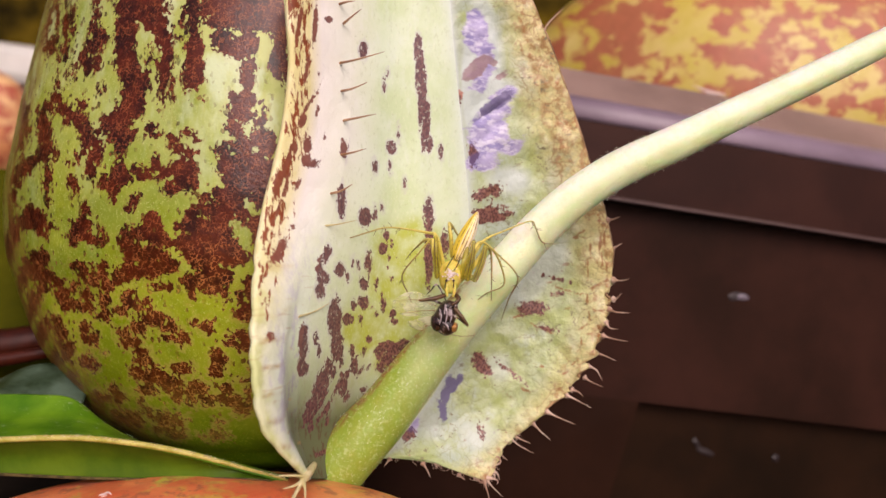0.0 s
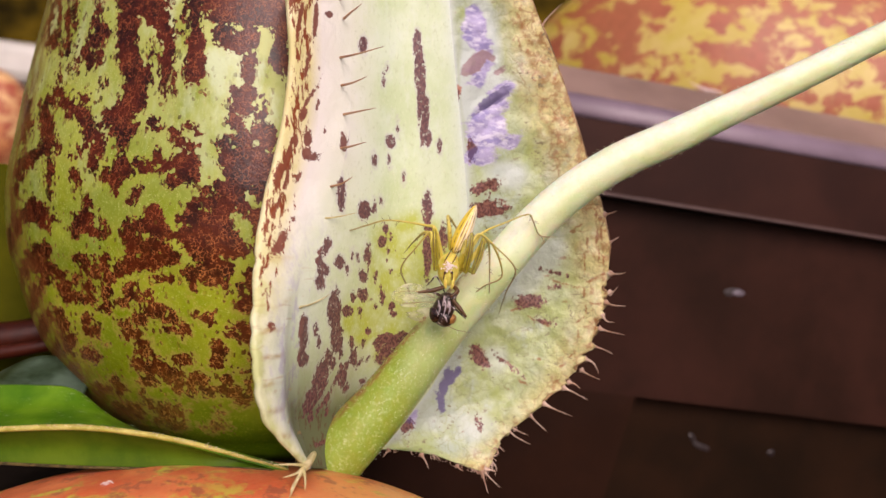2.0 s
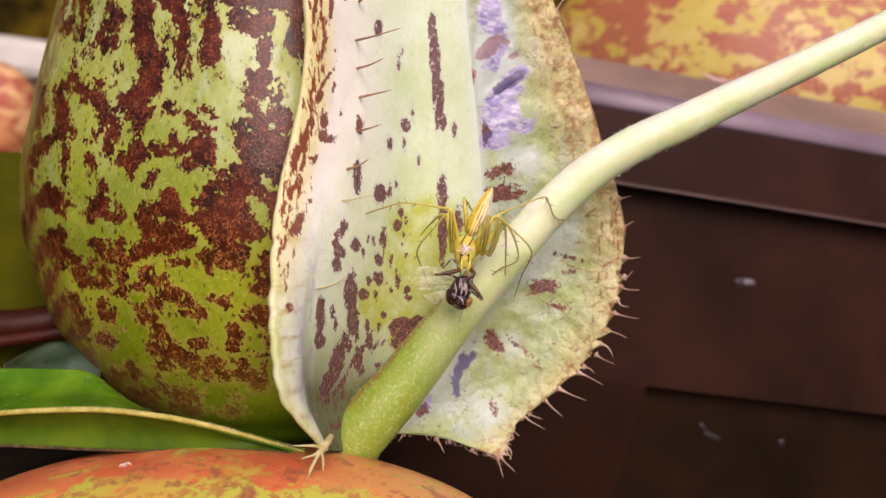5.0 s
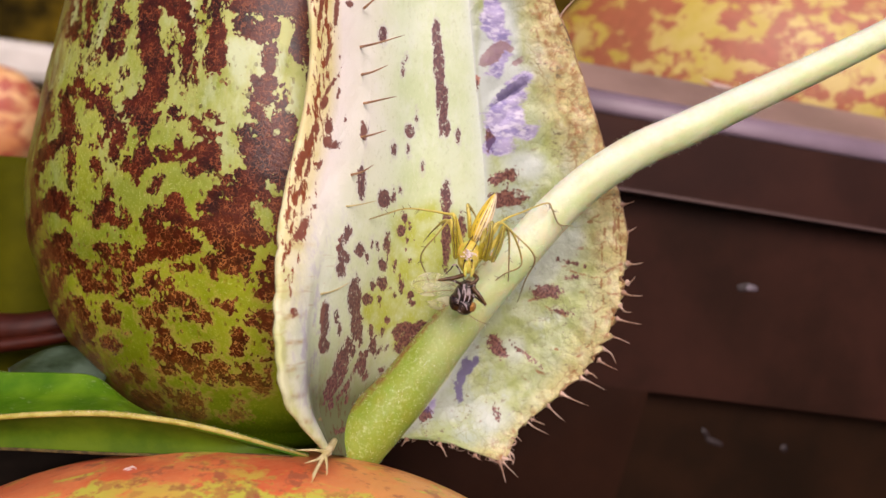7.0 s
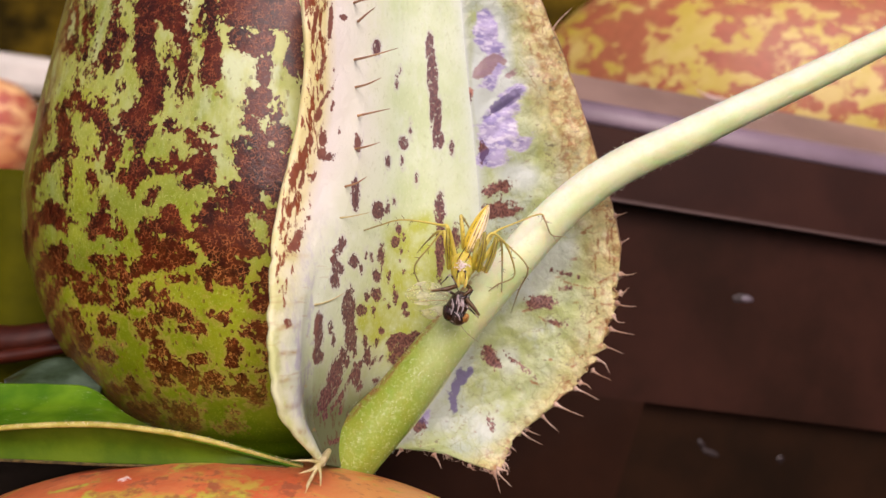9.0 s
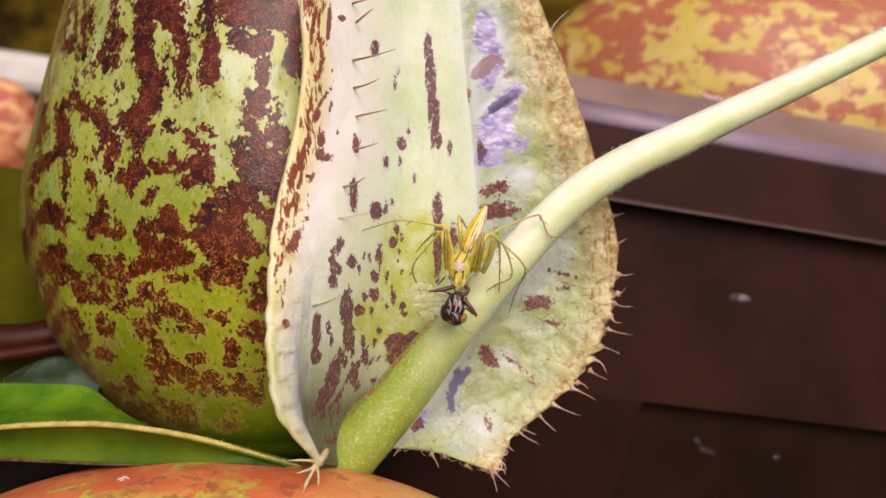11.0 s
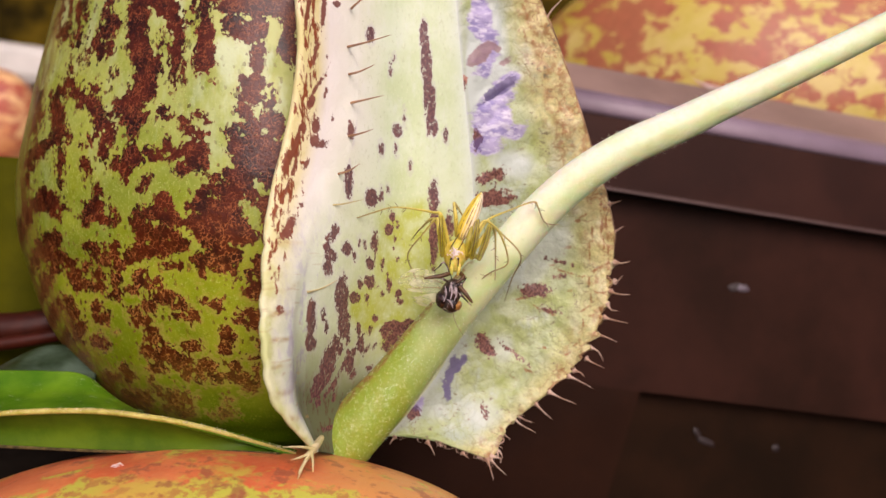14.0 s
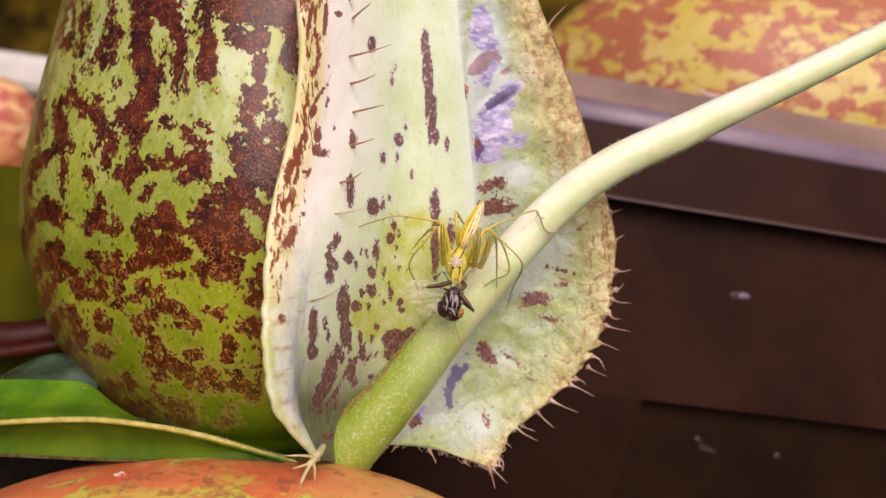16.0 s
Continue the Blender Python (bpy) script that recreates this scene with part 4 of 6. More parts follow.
SPOTS_LEFT_LOW = [(-43.63, -1.16, 1.1, 1.1), (-44.24, -2.26, 0.73, 1.22), (-43.02, -2.99, 0.86, 0.86), (-41.79, -3.6, 0.86, 0.61),
    (-43.32, -4.34, 0.61, 0.49), (-39.04, -1.77, 1.22, 0.55), (-38.74, -2.69, 0.73, 0.61), (-37.82, -3.3, 0.73, 0.86),
    (-41.18, -4.83, 0.86, 0.98), (-39.96, -4.22, 0.61, 0.73), (-40.27, -6.05, 1.1, 0.73), (-38.74, -6.35, 0.98, 0.61),
    (-38.43, -5.13, 0.61, 0.86), (-36.6, -2.38, 0.61, 1.1), (-36.29, -3.91, 0.86, 1.1), (-36.6, -5.44, 0.73, 0.98), (-36.29, -6.97, 0.61, 0.86),
    (-37.21, -7.27, 0.61, 0.37), (-35.38, -2.99, 0.61, 0.86)]
SPOTS_LOWER = [(-34.16, -5.74, 0.61, 1.22), (-34.77, -6.66, 0.73, 0.49), (-33.85, -4.83, 0.37, 0.49), (-32.14, -5.74, 0.49, 0.49),
    (-31.9, -6.35, 0.37, 0.49), (-32.93, -6.35, 0.37, 0.37), (-30.8, -4.22, 0.73, 0.24), (-29.7, -4.34, 0.37, 0.37), (-31.1, -7.58, 1.47, 0.86),
    (-29.57, -8.49, 0.98, 0.73), (-32.93, -8.49, 1.1, 0.73), (-34.46, -9.1, 0.86, 0.73), (-33.54, -10.02, 1.1, 0.61), (-29.27, -9.59, 1.1, 0.49),
    (-28.05, -9.72, 0.61, 0.86), (-32.63, -11.06, 0.86, 0.61), (-32.32, -12.16, 0.98, 0.73), (-32.93, -13.38, 0.86, 0.73),
    (-31.41, -13.69, 1.47, 0.98)]
SPOTS_LOWER_INNER = [(-31.9, -15.21, 1.22, 0.61), (-29.57, -14.6, 1.34, 0.86), (-28.35, -13.08, 1.1, 0.61), (-28.66, -15.83, 0.61, 0.86),
    (-26.82, -7.88, 0.37, 0.37), (-25.6, -8.49, 0.73, 0.61), (-25.17, -7.88, 0.37, 0.37), (-22.85, -10.02, 0.73, 0.61),
    (-21.63, -9.41, 1.34, 0.49), (-21.02, -10.63, 0.98, 0.73), (-20.41, -12.16, 0.49, 1.1), (-24.38, -11.55, 0.86, 0.73),
    (-24.38, -13.08, 0.86, 0.73), (-23.46, -12.16, 0.37, 0.49), (-21.02, -6.35, 1.1, 0.73), (-20.41, -5.13, 0.49, 1.1),
    (-21.94, -5.13, 0.37, 0.73), (-21.32, -7.27, 0.98, 0.49), (-23.59, -5.13, 0.31, 0.49)]
SPOTS_CREST_SIDE = [(-20.3, -4.2, 1.2, 1.6), (-19.9, -6.0, 1.3, 1.2), (-19.6, -2.6, 0.6, 1.4), (-20.4, -10.2, 1.3, 1.4)]
SPOTS_FOOT = [(-21.63, -14.11, 0.73, 0.24), (-26.52, -15.21, 1.34, 0.86), (-25.3, -16.44, 0.98, 0.61), (-27.13, -16.13, 0.61, 0.86),
    (-23.46, -15.21, 0.61, 0.73), (-22.55, -16.44, 1.34, 0.73), (-21.63, -17.35, 0.98, 0.61), (-23.77, -16.13, 0.61, 0.73),
    (-21.02, -15.83, 0.49, 0.98), (-30.49, -17.96, 1.22, 0.49), (-29.57, -18.57, 1.34, 0.73), (-30.49, -19.49, 0.86, 0.61),
    (-28.96, -19.98, 1.1, 0.61), (-31.71, -17.96, 0.49, 0.49), (-24.07, -18.76, 0.49, 0.31), (-24.69, -20.22, 0.86, 0.37),
    (-35.68, -15.21, 0.61, 0.61), (-35.07, -16.13, 0.55, 0.61), (-36.29, -15.83, 0.37, 0.49)]
SPOTS_FOOT_EDGE = [(-37.21, -15.83, 0.49, 0.61), (-38.74, -8.49, 0.73, 0.73), (-37.82, -9.72, 0.61, 0.86), (-38.74, -9.72, 0.49, 0.61),
    (-36.6, -11.24, 0.24, 0.24), (-41.18, -9.1, 0.73, 0.86), (-40.57, -10.94, 0.73, 1.22), (-41.79, -7.88, 0.49, 0.73),
    (-38.43, -12.16, 0.86, 0.86), (-37.82, -12.77, 0.49, 0.49), (-40.27, -13.99, 0.49, 0.73), (-39.65, -14.91, 0.49, 0.86),
    (-34.46, -18.27, 0.86, 0.86), (-33.24, -18.57, 0.73, 0.98), (-35.38, -17.96, 0.49, 0.49), (-32.63, -16.74, 0.18, 0.86),
    (-44.24, -6.05, 0.61, 1.83, -15), (-43.32, -9.1, 0.61, 1.83, -20), (-42.1, -12.16, 0.61, 1.59, -25), (-45.46, -2.99, 0.49, 1.83, -10)]


def body_surface(rows, cols):
    z = np.linspace(-28.7, 52, rows)
    s = table_at(PROFILE, z)
    turn = radians(18)
    e, n = np.array((math.cos(turn), -math.sin(turn))), np.array((-math.sin(turn), -math.cos(turn)))
    a = np.linspace(0, 2 * np.pi, cols, endpoint=False)
    wide = np.where(np.cos(a) < 0, 38.0, 22.0)
    ring = np.outer(np.cos(a) * wide, e) + np.outer(np.sin(a) * 24.0, n)
    xy = ring[None] * s[:, None, None] + np.array((-22.0, 119.5))
    return np.concatenate([xy, np.broadcast_to(z[:, None, None], (rows, cols, 1))], 2).reshape(-1, 3)


def pitcher():
    plant = thing("pitcher", "green pitcher with maroon blotches and two pale fringed wings", "pitcher plant")
    rows, cols = 300, 420
    p = body_surface(rows, cols)
    x, z = p[:, 0] * 98 / p[:, 1], p[:, 2] * 98 / p[:, 1]
    spots = blots(x, z, [SPOTS_EDGE_TOP, SPOTS_EDGE_UPPER, SPOTS_EDGE_MIDDLE, SPOTS_LONG_STRIPE, SPOTS_TOP, SPOTS_TOP_INNER, SPOTS_MIDDLE, SPOTS_GREAT_BLOT, SPOTS_GREAT_BLOT_LOW, SPOTS_CENTRE, SPOTS_LEFT_LOW, SPOTS_LOWER, SPOTS_LOWER_INNER, SPOTS_CREST_SIDE, SPOTS_FOOT, SPOTS_FOOT_EDGE])
    away = p[:, 1] > 118
    spots[away] = -1.0 + 3.0 * rough_noise(p[away], 0.2)
    zone = np.zeros((len(p), 3))
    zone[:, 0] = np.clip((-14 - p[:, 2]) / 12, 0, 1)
    zone[:, 1] = np.clip((4 - p[:, 2]) / 22, 0, 1)
    zone[:, 2] = np.clip((p[:, 2] + 4) / 24, 0, 1) * np.clip((p[:, 0] + 45) / 25, 0.35, 1)
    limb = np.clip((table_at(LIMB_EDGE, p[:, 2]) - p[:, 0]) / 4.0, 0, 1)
    p += 0.25 * rough_noise(p, 0.15)[:, None] * np.array((0.3, 1, 0.3))
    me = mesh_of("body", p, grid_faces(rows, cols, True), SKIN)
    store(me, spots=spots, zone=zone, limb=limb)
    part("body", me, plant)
    mouth = body_surface(rows, cols)[-cols:]
    part("mouth_rim", tube("mouth_rim", np.concatenate([mouth[::12], mouth[:1]]), [1.6, 1.6], SKIN, 10, 120), plant)
    return plant


PITCHER = pitcher()

CREST = [(-14.75, 91, 29.56), (-15.32, 91, 25.02), (-15.04, 91, 18.21), (-15.86, 90.2, 10.74), (-17.34, 88, 2.25),
    (-17.08, 83.5, -6.2), (-16.82, 82, -12.22), (-16.15, 83, -16.51), (-14.58, 86, -19.89), (-13.43, 89, -22.58)]
ROLL = [(-12.54, 94, 30.53), (-12.89, 94, 25.85), (-12.81, 93.8, 18.77), (-13.34, 93, 11.07), (-14.8, 90.6, 2.32),
    (-15.34, 86, -6.38), (-15.44, 84.8, -12.64), (-15.16, 85.6, -17.03), (-14.09, 87.6, -20.26), (-13.3, 89.6, -22.74)]
TROUGH = [(-9.72, 97.4, 31.64), (-9.96, 97.4, 26.78), (-10.06, 97.2, 19.45), (-10.22, 96.4, 11.48), (-11.96, 94, 2.4),
    (-13.8, 90, -6.68), (-14.58, 89.6, -13.35), (-14.81, 91, -18.1), (-14.13, 91.4, -21.14), (-13.39, 91.4, -23.19)]
FACE = [(-5.92, 101, 32.81), (-5.92, 101, 27.77), (-5.92, 101, 20.21), (-6.07, 101.4, 12.08), (-6.56, 101.2, 2.59),
    (-7.71, 101.4, -7.52), (-9.16, 102, -15.2), (-10.51, 101.5, -20.19), (-11.47, 100, -23.13), (-11.91, 98.5, -25)]
MIDDLE = [(-2.04, 102.4, 33.26), (-2.04, 102.4, 28.16), (-2.05, 102.6, 20.53), (-2.06, 103.2, 12.29), (-2.07, 103.6, 2.65),
    (-2.53, 104.2, -7.73), (-4.32, 105, -15.65), (-6.1, 104, -20.68), (-8.52, 102, -23.59), (-10.1, 100, -25.38)]
RIDGE = [(0.52, 103.6, 33.65), (0.71, 103.6, 28.49), (1.36, 104, 20.81), (2.23, 105, 12.5), (2.92, 106.5, 2.72), (2.08, 107.5, -7.98),
    (-0.27, 107.5, -15.35), (-3.9, 106, -20.42), (-6.15, 105, -22.85), (-8.36, 104, -24.06)]
INNER = [(3.13, 104.6, 33.98), (3.52, 104.6, 28.76), (4.35, 105.6, 21.13), (5.74, 107, 12.74), (7.54, 109, 2.79),
    (7.27, 110, -7.48), (5.21, 110, -15.02), (1.08, 108.6, -20.92), (-2.39, 106.6, -23.66), (-5.17, 105, -24.35)]
OUTER = [(5.78, 105.4, 34.24), (6.64, 105.5, 29.01), (8.41, 107, 21.41), (10.56, 108.6, 12.93), (13.1, 110, 2.81),
    (13.37, 110.5, -6.82), (11.09, 110.5, -13.71), (7.24, 109.5, -19.73), (2.42, 107.6, -23.82), (-1.45, 105.6, -24.89)]
BORDER = [(7.65, 105.8, 34.37), (8.98, 105.9, 29.12), (11.61, 107, 21.41), (14.01, 108, 12.86), (16.92, 109.4, 3.14),
    (17.53, 109.8, -5.41), (15.61, 109.8, -12.25), (11.34, 109.6, -18.52), (6.49, 108.4, -23.59), (2.25, 106, -26.24)]
MARGIN = [(8.44, 105.8, 34.37), (10.31, 106, 29.15), (13.68, 107, 21.41), (16.56, 108, 12.86), (19.71, 109, 3.47),
    (20.65, 109.3, -4.02), (19.3, 109, -10.81), (15.44, 109.6, -17.15), (9.41, 109.4, -22.03), (5.17, 106.4, -27.27)]

CREST_STREAKS = [(-14.16, 21.73, 0.22, 2.03, -8), (-12.62, 21.67, 0.27, 2.08, -4), (-11.3, 22.22, 0.44, 0.33), (-13.44, 17.45, 0.22, 1.65, -8),
    (-12.24, 16.95, 0.11, 0.27), (-13.22, 14.05, 0.19, 1.43, -32), (-12.4, 13.33, 0.16, 0.6, -15), (-13.83, 12.4, 0.38, 0.77, -20),
    (-13.44, 9.99, 0.38, 0.77), (-13.44, 8.56, 0.49, 0.6), (-12.4, 8.01, 0.33, 0.16), (-15.53, 7.79, 0.25, 3.29, -19),
    (-16.13, 6.53, 0.38, 1.43, -18), (-15.42, 6.2, 0.19, 1.54, -14), (-14.32, 6.15, 0.22, 0.77, -28), (-11.69, 10.81, 0.16, 0.49),
    (-14.54, 9.6, 0.16, 0.66, -20), (-14.7, 25.29, 0.33, 2.19), (-16.35, 3.35, 0.16, 1.21, -20)]
SPOTS_FACE = [(-0.38, 10.87, 0.25, 0.64), (-5.98, 11.38, 0.57, 0.76), (-7.89, 9.22, 0.25, 0.7), (-6.11, 9.22, 0.19, 0.51),
    (-4.45, 7.25, 0.25, 0.57), (-11.7, 5.47, 0.45, 1.72), (-9.03, 3.56, 0.7, 1.08), (-1.72, 3.56, 0.57, 1.91), (-1.72, -0.89, 0.51, 3.31),
    (0.13, 0.7, 0.45, 1.4), (-11.83, -2.35, 0.57, 0.76), (-8.65, -1.53, 0.38, 1.14), (-9.16, -3.88, 0.45, 0.76)]
SPOTS_FIRM = [(-2.93, 22.64, 0.45, 1.65, -3), (-2.73, 20.1, 0.45, 2.67, -3), (-2.42, 16.92, 0.41, 3.31, -4), (-2.04, 13.74, 0.45, 2.8, -4),
    (-1.72, 11.83, 0.45, 1.02), (-5.98, 11.38, 0.51, 0.7), (-1.72, -0.89, 0.38, 3.18)]
SPOTS_FACE_LOW = [(-9.16, -5.98, 0.64, 0.83), (-12.46, -7.89, 0.76, 2.54), (-12.21, -10.87, 0.7, 1.78), (-10.94, -7.89, 0.64, 0.64),
    (-16.03, -10.43, 0.57, 2.16), (-16.15, -13.29, 0.64, 1.02), (-14.12, -15.84, 0.83, 2.67, -12), (-13.1, -13.29, 0.51, 1.02),
    (-15.2, -18.06, 0.64, 1.91, -20), (-11.57, -15.2, 0.57, 1.27, -12), (-5.98, -11.51, 1.91, 1.21), (-4.39, -10.87, 0.89, 0.89),
    (-6.49, -13.16, 1.4, 0.76), (-9.16, 22.32, 0.45, 0.89), (-11.38, 11.38, 0.45, 1.14)]
SPOTS_FACE_FINE = [(-6.8, 18.51, 0.13, 0.45), (-6.42, 19.78, 0.13, 0.25), (-5.15, 12.78, 0.13, 0.57), (-7.89, 3.88, 0.19, 0.57),
    (-7.12, 4.64, 0.19, 0.38), (-10.3, -6.3, 0.32, 0.51), (-10.94, -3.12, 0.19, 0.45), (-9.79, -1.84, 0.19, 0.45),
    (-8.52, -10.11, 0.32, 0.45), (-10.43, -11.38, 0.32, 0.76), (-10.11, -13.29, 0.38, 0.89), (-7.76, -16.47, 0.76, 0.51, 40),
    (-9.16, -18.7, 0.89, 0.38, 45)]
SPOTS_FACE_MIDDLE = [(-13.23, -0.22, 0.45, 0.64), (-13.77, -1.11, 0.7, 0.5, 30), (-14.25, -2.29, 0.5, 0.5), (-13.7, -3.24, 0.7, 0.75), (-14.1, -4.67, 0.5, 0.9),
    (-10.43, -1.49, 0.12, 0.4), (-6.93, 0.16, 0.5, 0.7, -20), (-6.55, 1.53, 0.38, 0.6), (-5.85, 0.57, 0.16, 0.45), (-6.2, -0.86, 0.18, 0.4), (-7.7, -4.04, 0.16, 0.45),
    (-5.98, -3.4, 0.2, 0.28), (-6.42, -2.13, 0.15, 0.2), (-5.4, -1.1, 0.12, 0.15), (-6.93, -5.95, 0.32, 0.85), (-8.2, -6.6, 0.18, 0.25), (-7.7, -7.3, 0.17, 0.2),
    (-5.82, -7.2, 0.45, 0.35), (-5.66, -8.1, 0.4, 0.35), (-9.5, -8.0, 0.18, 0.5)]
SPOTS_FACE_STREAKS = [(-12.66, -13.93, 0.25, 0.76, -20), (-11.7, -12.66, 0.19, 0.57, -20), (-10.94, -13.93, 0.25, 0.76, -25),
    (-10.3, -12.66, 0.25, 0.76, -20), (-9.54, -13.61, 0.19, 0.57, -25), (-12.34, -15.84, 0.25, 0.64, -25), (-13.29, -17.74, 0.32, 0.89, -30),
    (-14.25, -19.02, 0.25, 0.76, -30), (-11.07, -16.47, 0.25, 0.57, -30), (-9.16, -15.84, 0.25, 0.45, -30), (-11.7, -14.25, 0.19, 0.51),
    (-9.16, -11.38, 0.25, 0.51, -20), (-14.25, -11.38, 0.19, 0.57), (-14.56, -10.11, 0.25, 0.64), (-8.65, -13.29, 0.19, 0.51, -25),
    (-13.29, -19.33, 0.19, 0.57, -30), (-15.2, -19.97, 0.32, 0.64, -20), (-12.66, -22.19, 0.25, 1.14, -62), (-13.93, -22.96, 0.25, 0.89, -62)]
SPOTS_WING = [(4.5, 6.5, 1.15, 0.6, 20), (5.6, 7.2, 1.25, 0.48, 28), (6.35, 6.6, 0.85, 0.34, 32),
    (4.7, 4.2, 1.1, 0.62, -12), (5.9, 4.75, 1.5, 0.4, 6), (6.4, 4.0, 0.9, 0.5, 20), (10.6, -7.07, 1.83, 0.88, 5), (4.35, -13.66, 0.82, 1.5, 30), (5.3, -14.54, 0.54, 0.68), (-4.35, -22.22, 0.82, 0.95), (4.62, -22.02, 0.34, 0.82, 15),
    (13.66, -5.37, 0.68, 0.2), (14, -3.67, 1.22, 0.2, -15), (12.78, -9.65, 1.09, 0.27, -20), (8.22, -14.88, 1.5, 0.27, -35),
    (1.5, 17.6, 0.48, 1.22), (3.47, 11.28, 0.61, 1.36)]
SPOTS_WING_VEINS = [(14.68, -4.89, 1.22, 0.14, -15), (16.38, -5.37, 0.95, 0.14), (18.21, -4.55, 0.95, 0.14, 25), (19.57, -3.87, 0.68, 0.14, 10),
    (17.4, -6.39, 0.14, 0.95), (17.67, -8.09, 0.14, 1.09), (16.72, -9.45, 0.82, 0.14, 30), (18.62, -7.41, 0.95, 0.14),
    (19.98, -6.05, 0.14, 0.82), (18.76, -9.45, 0.2, 0.41), (14.68, -1.83, 0.95, 0.2), (12.98, -4.01, 0.82, 0.14, -10),
    (10.94, -9.11, 0.68, 0.14, -30), (12.64, -9.79, 0.95, 0.14, -25), (8.9, -8.09, 1.22, 0.14, 10), (19.1, -1.29, 0.14, 0.95),
    (18.89, 0.75, 0.2, 0.82), (16.04, 1.43, 0.54, 0.2)]
SPOTS_WING_RIM = [(18.08, -12.16, 0.82, 0.14, 60), (16.72, -10.81, 0.14, 0.68), (16.04, -13.52, 0.95, 0.14, 35), (14.68, -14.88, 0.68, 0.14, 20),
    (17.4, -2.65, 0.14, 1.09), (19.71, -1.97, 0.14, 1.36), (19.44, 1.43, 0.14, 1.36), (18.76, 3.13, 0.14, 1.09), (17.74, 0.07, 0.14, 0.95),
    (13.66, -16.92, 0.82, 0.14, 30), (11.96, -14.2, 0.68, 0.14, -20), (9.92, -16.92, 0.68, 0.14, -30), (7.88, -17.6, 0.54, 0.14, -40),
    (15.02, -7.07, 0.54, 0.14), (16.72, 2.11, 0.82, 0.14, 30), (20.12, -7.41, 0.14, 0.95), (18.76, -11.15, 0.54, 0.14, 50),
    (16.04, -16.92, 0.82, 0.14, 40)]
LILAC = [(5.3, 13.66, 2.85, 2.45, 20), (8.29, 12.37, 1.77, 1.02, 20), (4.35, 10.6, 2.31, 1.5), (3.81, 26.03, 1.77, 2.72),
    (5.03, 23.17, 1.36, 2.04), (7.14, 18.55, 2.04, 1.09, 35), (4.15, 19.78, 1.5, 0.95, 35), (5.71, 16.04, 3.4, 1.22, 30),
    (4.49, 21.14, 2.04, 1.09, 35), (-4.01, -21.14, 1.0, 1.5)]
WHITE = [(4.49, 19.78, 3.26, 10.87), (-1.63, -21.34, 1.77, 2.72), (12.3, -1.97, 2.72, 2.31), (4.49, -22.36, 2.72, 2.04),
    (7.88, 8.22, 3.4, 2.17), (3.81, 23.85, 2.04, 2.04), (6.52, 19.78, 2.72, 1.22), (6.52, -14.2, 2.04, 2.04), (9.5, -3.5, 3.2, 4.0), (13.0, -1.0, 2.6, 2.0)]


FRINGE_SIDE = [[(20.52, 109, -3.74), (21.28, 108, -3.77), (22.02, 107, -3.54)], [(20.52, 109, -6.05), (20.84, 108.5, -5.89),
    (21.28, 108, -5.25)], [(19.98, 109, -7.27), (20.74, 108, -7.54), (22.12, 107.5, -7.57)],
          [(19.57, 109, -8.77), (20.02, 108.5, -9.47), (20.81, 108, -9.56)], [(19.16, 109, -10.4), (20.36, 108.5, -10.76),
              (22.02, 108, -11.04)], [(18.4, 109.3, -12.54), (19.44, 109, -12.84), (20.7, 108.5, -13.39)],
          [(17.48, 109.5, -14.13), (18.49, 109, -14.61), (19.16, 109, -15.9)], [(17.07, 109.5, -15.5), (17.84, 109.2, -16),
              (19.23, 108.6, -16.59)], [(15.58, 109.6, -17.02), (16.34, 109.2, -17.23), (16.85, 109, -17.74)]]
FRINGE_LOW = [[(14.9, 109.6, -17.7), (16.07, 109.2, -18.18), (17.77, 108.8, -19.06)], [(12.44, 109.6, -19.61), (14.03, 109.2, -20.36),
    (15.87, 108.8, -21.03)], [(10.79, 109.5, -20.96), (11.64, 109.2, -21.86), (12.91, 109, -22.97)],
          [(8.32, 109.4, -22.3), (9.4, 109.2, -22.94), (10.6, 109, -23.38)], [(7.91, 109.3, -22.56), (9.12, 109.2, -23.63),
              (10.87, 109, -24.53)], [(6.51, 108.8, -24.08), (7.04, 108.6, -24.71), (7.71, 108.5, -25.3)],
          [(5.76, 107.5, -26.07), (6.42, 107.3, -26.56), (6.67, 107, -27.29)]]
FRINGE = FRINGE_SIDE + FRINGE_LOW


def flat(p, d):
    return p[:, 0] * d / p[:, 1], p[:, 2] * d / p[:, 1]


